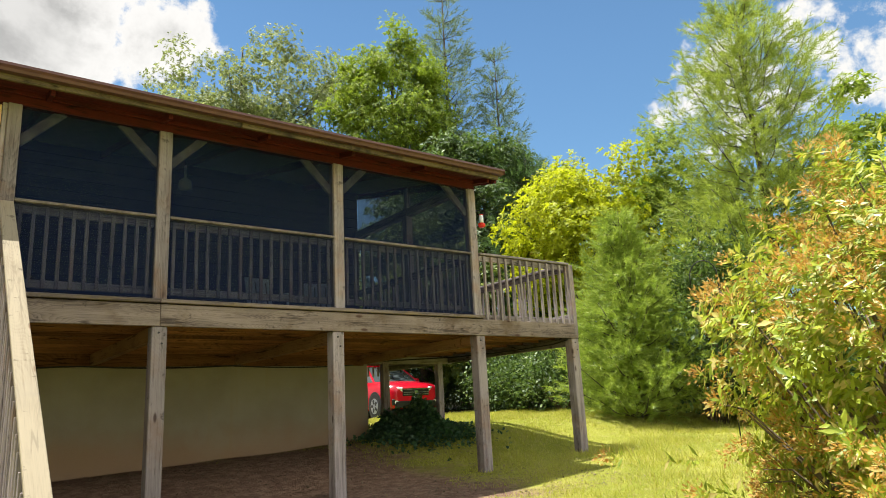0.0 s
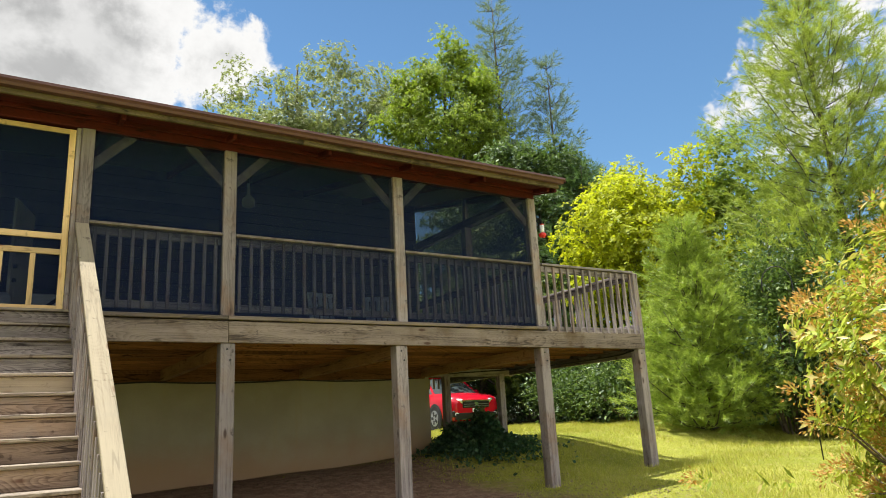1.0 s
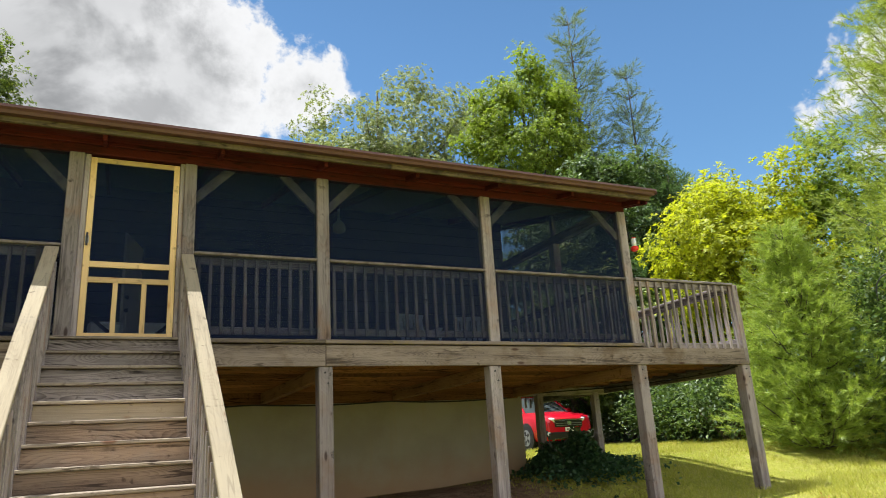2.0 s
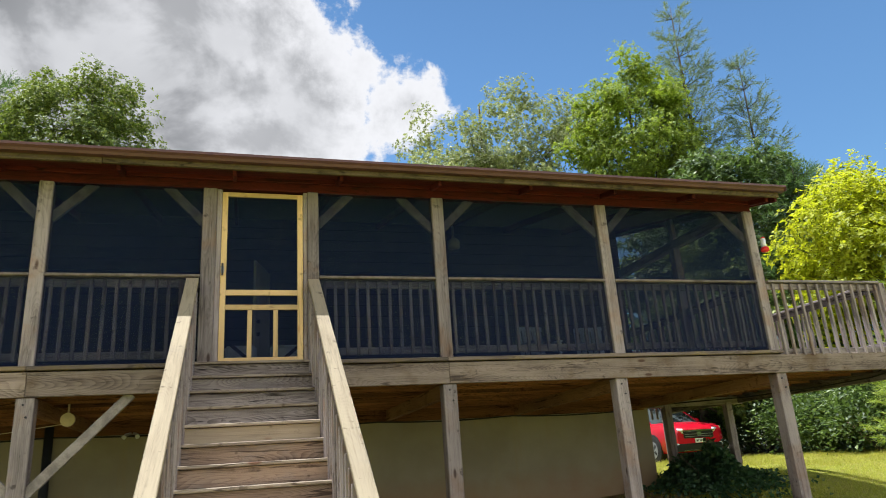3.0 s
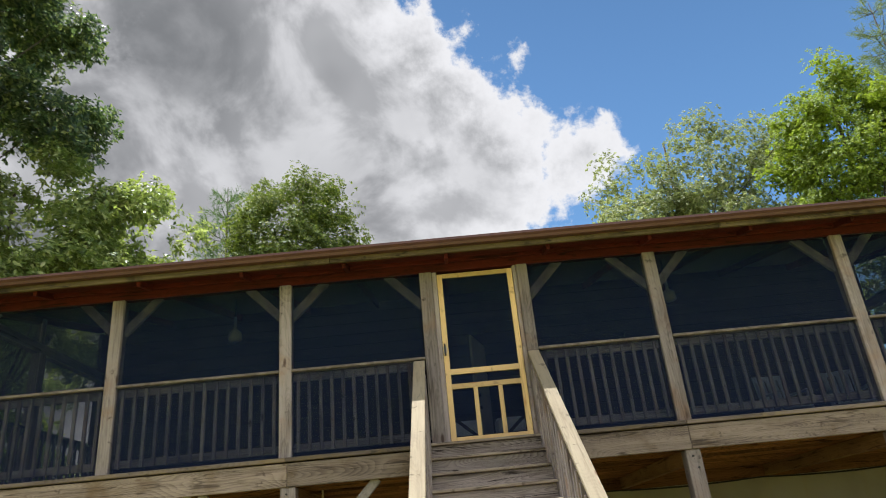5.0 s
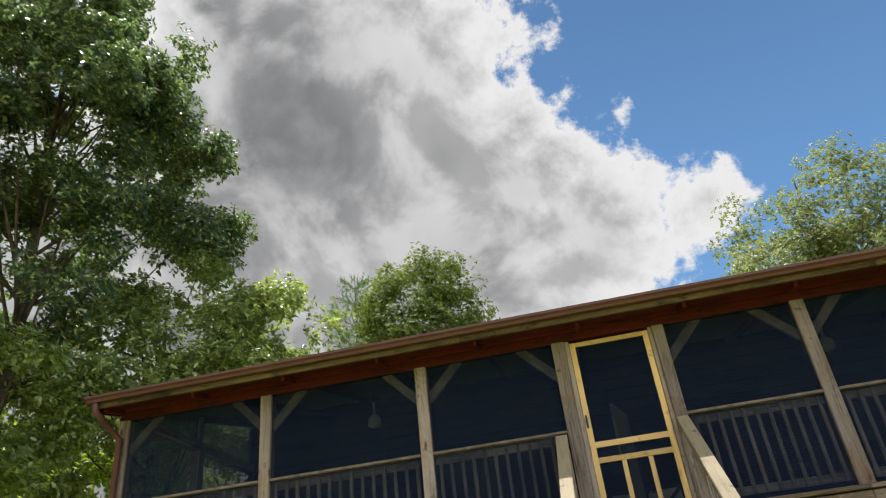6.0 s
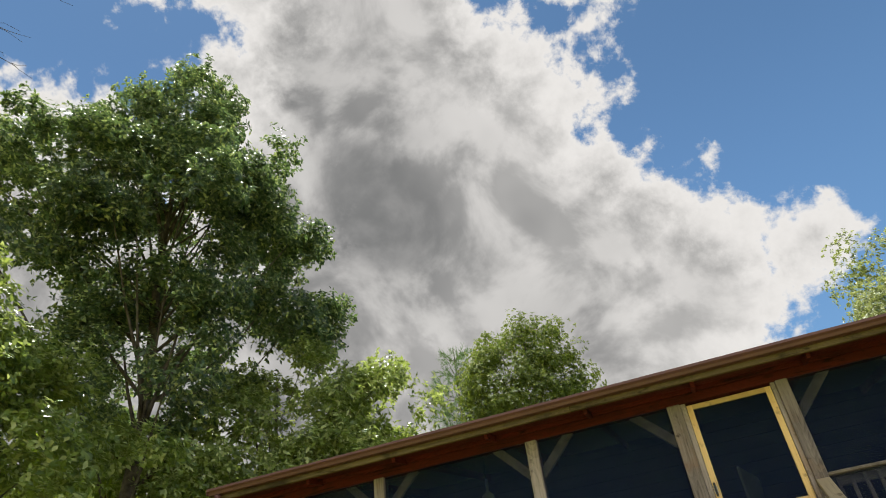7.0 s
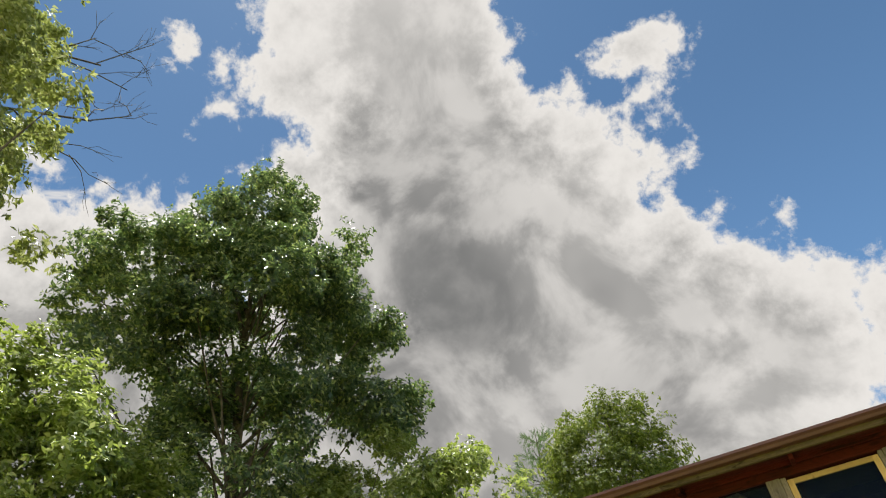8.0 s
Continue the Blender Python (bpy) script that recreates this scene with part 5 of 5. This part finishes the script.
# ---- car behind the house ----
def build_car():
    car = thing("car", "red compact SUV parked on the grass behind the house", "car")
    W, L, H = 1.85, 4.55, 1.68
    # sections along the body, front at y = 0: (y, half width low, half width high, z low, z belt, z top, half width top)
    rows = [(0.00, 0.62, 0.66, 0.30, 0.62, 0.80, 0.60), (0.10, 0.80, 0.82, 0.24, 0.66, 0.90, 0.74), (0.35, 0.90, 0.91, 0.22, 0.72, 0.97, 0.82), (0.80, 0.92, 0.925, 0.22, 0.78, 1.03, 0.84), (1.20, 0.92, 0.925, 0.22, 0.82, 1.08, 0.84), (1.95, 0.92, 0.925, 0.22, 0.90, 1.10, 0.84), (3.40, 0.92, 0.925, 0.22, 0.95, 1.12, 0.84), (4.30, 0.90, 0.90, 0.26, 0.98, 1.14, 0.82), (4.55, 0.80, 0.82, 0.34, 0.90, 1.08, 0.74)]
    bm = bmesh.new()
    rings = []
    for y, wl, wh, zl, zb, zt, wt in rows:
        half = [(wl * 0.93, zl), (wl, zl + 0.12), (wh, zb), (wh * 0.975, zb + (zt - zb) * 0.55), (wt, zt), (wt * 0.5, zt + 0.025)]
        ring = [bm.verts.new((a, y, z)) for a, z in half] + [bm.verts.new((-a, y, z)) for a, z in half[::-1]]
        rings.append(ring)
    n = len(rings[0])
    for r0, r1 in zip(rings, rings[1:]):
        for k in range(n):
            f = bm.faces.new((r0[k], r0[(k + 1) % n], r1[(k + 1) % n], r1[k]))
            f.smooth = True
    bm.faces.new(rings[0])
    bm.faces.new(rings[-1][::-1])
    bmesh.ops.recalc_face_normals(bm, faces=bm.faces)
    body = part("body", bm, CARRED, car, "glossy red body")
    # cabin: glass box with a red roof
    bm = bmesh.new()
    a = [(1.18, 0.80, 1.07), (2.05, 0.62, 1.62), (3.55, 0.62, 1.64), (4.40, 0.72, 1.12)]
    lo = [bm.verts.new((s * w, y, z)) for y, w, z in a for s in (1, -1)]
    base = [bm.verts.new((s * 0.80, y, 1.06)) for y in (1.18, 4.40) for s in (1, -1)]
    bm.faces.new((lo[0], lo[1], lo[3], lo[2]))
    bm.faces.new((lo[2], lo[3], lo[5], lo[4]))
    bm.faces.new((lo[4], lo[5], lo[7], lo[6]))
    bm.faces.new((lo[0], lo[2], lo[4], lo[6]))
    bm.faces.new((lo[1], lo[7], lo[5], lo[3]))
    bm.verts.remove(base[0]), bm.verts.remove(base[1]), bm.verts.remove(base[2]), bm.verts.remove(base[3])
    part("windows", bm, DARKGLASS, car, "dark glazing")
    part("roof", board(-0.62, 0.62, 2.0, 3.62, 1.615, 1.67, 0.025), CARRED, car)
    for s in (1, -1):
        part("pillar", beam((s * 0.79, 1.20, 1.07), (s * 0.62, 2.05, 1.63), 0.06, 0.05, (1, 0, 0)), CARRED, car)
        part("mirror", board(s * 0.98 - 0.09, s * 0.98 + 0.09, 1.52, 1.66, 1.06, 1.20, 0.03), CARRED, car)
        lamp = part("headlight", beam((s * 0.46, -0.005, 0.80), (s * 0.86, 0.28, 0.855), 0.10, 0.12, (0, 1, 0.6), 0.02), LAMP, car, "clear headlight")
        part("lamp_trim", beam((s * 0.44, -0.015, 0.735), (s * 0.87, 0.26, 0.78), 0.05, 0.018, (0, 1, 0)), CHROME, lamp)
        part("fog_lamp", disc(bmesh.new(), (s * 0.66, 0.03, 0.42), (s * 0.3, -1, 0), 0.055, 0.08), LAMP, car)
        part("fog_trim", board(s * 0.66 - 0.13, s * 0.66 + 0.13, 0.03, 0.12, 0.34, 0.52, 0.02), BLACK, car)
        for y in (0.92, 3.62):
            tyre = part("tyre", disc(bmesh.new(), (s * 0.83, y, 0.345), (1, 0, 0), 0.345, 0.22, 28), RUBBER, car)
            part("rim", disc(bmesh.new(), (s * 0.935, y, 0.345), (1, 0, 0), 0.235, 0.03, 24), RIM, tyre)
            for k in range(5):
                ang = k * math.tau / 5
                part("spoke_gap", beam((s * 0.953, y + 0.07 * math.cos(ang), 0.345 + 0.07 * math.sin(ang)), (s * 0.953, y + 0.2 * math.cos(ang), 0.345 + 0.2 * math.sin(ang)), 0.01, 0.08, (1, 0, 0), 0.0), BLACK, tyre)
            bm = bmesh.new()
            disc(bm, (s * 0.90, y, 0.36), (1, 0, 0), 0.42, 0.06, 28)
            part("wheel_arch", bm, BLACK, car)
    grille = part("grille", board(-0.46, 0.46, -0.035, 0.05, 0.60, 0.80, 0.02), BLACK, car, "black grille")
    part("grille_bar", board(-0.50, 0.50, -0.05, -0.02, 0.785, 0.82, 0.008), CHROME, grille)
    part("badge", board(-0.07, 0.07, -0.06, -0.03, 0.66, 0.765, 0.01), CHROME, grille)
    for z in (0.64, 0.70):
        part("grille_slat", board(-0.44, 0.44, -0.042, -0.03, z, z + 0.012, 0.0), STEEL, grille)
    part("bumper", board(-0.70, 0.70, -0.03, 0.10, 0.25, 0.46, 0.03), BLACK, car, "black lower bumper")
    part("skid_strip", board(-0.52, 0.52, -0.045, 0.05, 0.25, 0.29, 0.01), CHROME, car)
    plate = part("number_plate", board(-0.15, 0.15, -0.06, -0.04, 0.47, 0.585, 0.004), WHITE, car)
    for k in range(5):
        part("plate_bar", board(-0.11 + k * 0.046, -0.085 + k * 0.046, -0.0635, -0.0605, 0.50, 0.555, 0.0), BLACK, plate)
    for k in range(2):
        part("wiper", beam((-0.5 + k * 0.62, 1.16, 1.085), (-0.05 + k * 0.55, 1.40, 1.23), 0.015, 0.015), BLACK, car)
    x, y = polar(35.3, 21.6)
    car.matrix_world = pose(x, y, rise(x, y) + 0.02, 0, 0, -4)


build_car()

# ---- small things ----
def small_things():
    # hummingbird feeder on a bracket at the corner post
    x, y = 7.40, 0.02
    f = thing("bird_feeder", "red and clear hummingbird feeder hanging by the corner post", "bird feeder")
    bm = bmesh.new()
    tube(bm, [(7.28, 0.07, 4.12), (x, y, 4.14), (x, y, 4.06)], [0.006, 0.006, 0.004], 6)
    part("bracket", bm, BLACK, f)
    bm = bmesh.new()
    tube(bm, [(x, y, 4.06), (x, y, 4.05), (x, y, 3.93), (x, y, 3.92)], [0.015, 0.034, 0.034, 0.022], 14)
    part("bottle", bm, LAMP, f, "clear bottle")
    bm = bmesh.new()
    tube(bm, [(x, y, 3.93), (x, y, 3.915), (x, y, 3.87), (x, y, 3.855)], [0.034, 0.056, 0.058, 0.036], 16)
    dish = part("dish", bm, REDPLASTIC, f, "red feeding dish")
    bm = bmesh.new()
    tube(bm, [(x, y, 4.055), (x, y, 4.062), (x, y, 4.075)], [0.036, 0.036, 0.015], 14)
    part("cap", bm, REDPLASTIC, f)
    # shepherd's hook in the lawn
    hx, hy = polar(60.2, 12.5)
    zt = height(9.4, 12.5)
    h = thing("shepherd_hook", "thin dark metal garden hook standing in the lawn", "garden hook")
    pts = [(hx, hy, rise(hx, hy) - 0.1), (hx, hy, zt - 0.42)]
    px = Vector((-math.cos(radians(58.4)), math.sin(radians(58.4)), 0))
    for k in range(10):
        a = math.pi * k / 9
        p = Vector((hx, hy, zt - 0.28)) + px * (0.22 * (1 - math.cos(a))) + Vector((0, 0, 0.28 * math.sin(a)))
        pts.append(tuple(p))
    p = Vector(pts[-1])
    pts += [tuple(p + Vector((0, 0, -0.12)))]
    part("rod", tube(bmesh.new(), pts, [0.010] * len(pts), 7), BLACK, h)
    # ledger, cable and fittings below the deck
    part("ledger_board", board(X0, 7.25, YB - 0.07, YB - 0.004, 1.98, RIM0 + 0.05), JOIST, porch, "dark ledger board on the wall")
    c = thing("cable", "black cable sagging along the top of the basement wall", "cable")
    bm = bmesh.new()
    pts = []
    for k in range(61):
        x = -5.6 + 12.6 * k / 60
        pts.append((x, YB - 0.09, 1.985 - 0.035 * abs(math.sin(x * 1.35))))
    part("run", tube(bm, pts, [0.012] * 61, 6), CABLE, c)
    # clothes-line reel and line
    r = thing("line_reel", "round cream clothes-line reel hanging under the deck", "line reel")
    part("drum", disc(bmesh.new(), (-1.60, 1.0, 2.0), (0, 1, 0), 0.075, 0.05, 20), CREAM, r)
    part("hanger", tube(bmesh.new(), [(-1.60, 1.0, 2.05), (-1.60, 1.0, 2.18)], [0.012, 0.012], 6), CREAM, r)
    bm = bmesh.new()
    pts = [(-1.60 - 3.6 * k / 12, 1.0 + 0.35 * k / 12, 1.96 - 0.24 * (k / 12) - 0.06 * math.sin(math.pi * k / 12)) for k in range(13)]
    part("line", tube(bm, pts, [0.004] * 13, 5), CREAM, r)
    s = thing("flood_light", "small white flood light on the basement wall", "wall lamp")
    part("base", disc(bmesh.new(), (-1.26, YB - 0.02, 2.02), (0, 1, 0), 0.045, 0.04), WHITE, s)
    for dx in (-0.07, 0.07):
        bm = bmesh.new()
        tube(bm, [(-1.26, YB - 0.04, 2.0), (-1.26 + dx, YB - 0.12, 1.97), (-1.26 + dx * 1.3, YB - 0.22, 1.93)], [0.014, 0.022, 0.032], 12)
        part("lamp_head", bm, WHITE, s)
    d = thing("drain_pipe", "dark blue pipe down the basement wall", "pipe")
    part("pipe", tube(bmesh.new(), [(-2.35, YB - 0.08, RIM0), (-2.35, YB - 0.08, -0.4)], [0.06, 0.06], 12), NAVY, d)
    # lamps on the porch ceiling
    for x in (3.35, -3.0):
        l = thing("porch_lamp", "white glass lamp under the porch roof", "lamp", group="porch lamps")
        bm = bmesh.new()
        tube(bm, [(x, 1.9, 4.78), (x, 1.9, 4.60), (x, 1.9, 4.54), (x, 1.9, 4.43), (x, 1.9, 4.40)], [0.02, 0.02, 0.09, 0.10, 0.05], 16)
        part("globe", bm, CHAIRGREY, l)
        part("stem", tube(bmesh.new(), [(x, 1.9, 5.05), (x, 1.9, 4.6)], [0.012, 0.012], 6), BLACK, l)


def porch_chair(at, turn):
    ch = thing("porch_chair", "white plastic armchair on the porch", "chair", group="porch chairs")
    part("seat", board(-0.25, 0.25, -0.24, 0.24, 0.38, 0.42, 0.015), CHAIRGREY, ch)
    for x in (-0.25, 0.21):
        for y in (-0.22, 0.18):
            part("leg", beam((x + 0.02, y + 0.02, 0.0), (x + 0.02, y + 0.02, 0.40), 0.045, 0.045), CHAIRGREY, ch)
        part("armrest", board(x - 0.02, x + 0.06, -0.24, 0.24, 0.62, 0.65, 0.01), CHAIRGREY, ch)
        part("arm_post", board(x, x + 0.04, -0.22, -0.18, 0.40, 0.62, 0.004), CHAIRGREY, ch)
    for k in range(5):
        x = -0.22 + k * 0.098
        part("back_slat", beam((x + 0.02, 0.24, 0.42), (x + 0.02, 0.34, 0.92), 0.02, 0.075, (0, 1, 0)), CHAIRGREY, ch)
    part("back_rail", beam((-0.24, 0.34, 0.93), (0.25, 0.34, 0.93), 0.03, 0.07), CHAIRGREY, ch)
    ch.matrix_world = pose(at[0], at[1], DECK, 0, 0, turn)
    return ch


small_things()
first = porch_chair((4.9, 2.5), 8)
copy_thing(first, pose(5.9, 2.6, DECK, 0, 0, -15))


def porch_bench():
    """Low bench with two pale cushions, dim behind the screen door."""
    b = thing("porch_bench", "dark bench with two pale blue cushions on the porch", "bench")
    part("seat", board(-0.02, 1.16, 2.12, 2.55, DECK + 0.36, DECK + 0.41, 0.008), SIDING, b)
    for x in (0.02, 1.08):
        for y in (2.15, 2.48):
            part("leg", board(x, x + 0.05, y, y + 0.05, DECK, DECK + 0.36, 0.004), SIDING, b)
    for x in (0.0, 0.62):
        part("cushion", board(x + 0.02, x + 0.46, 2.38, 2.50, DECK + 0.41, DECK + 0.66, 0.045), CUSHION, b, "pale blue cushion")
    part("brace", beam((0.08, 2.13, DECK + 0.64), (0.40, 2.13, DECK + 0.36), 0.025, 0.045), SIDING, b)
    part("brace", beam((1.08, 2.13, DECK + 0.64), (0.76, 2.13, DECK + 0.36), 0.025, 0.045), SIDING, b)


porch_bench()
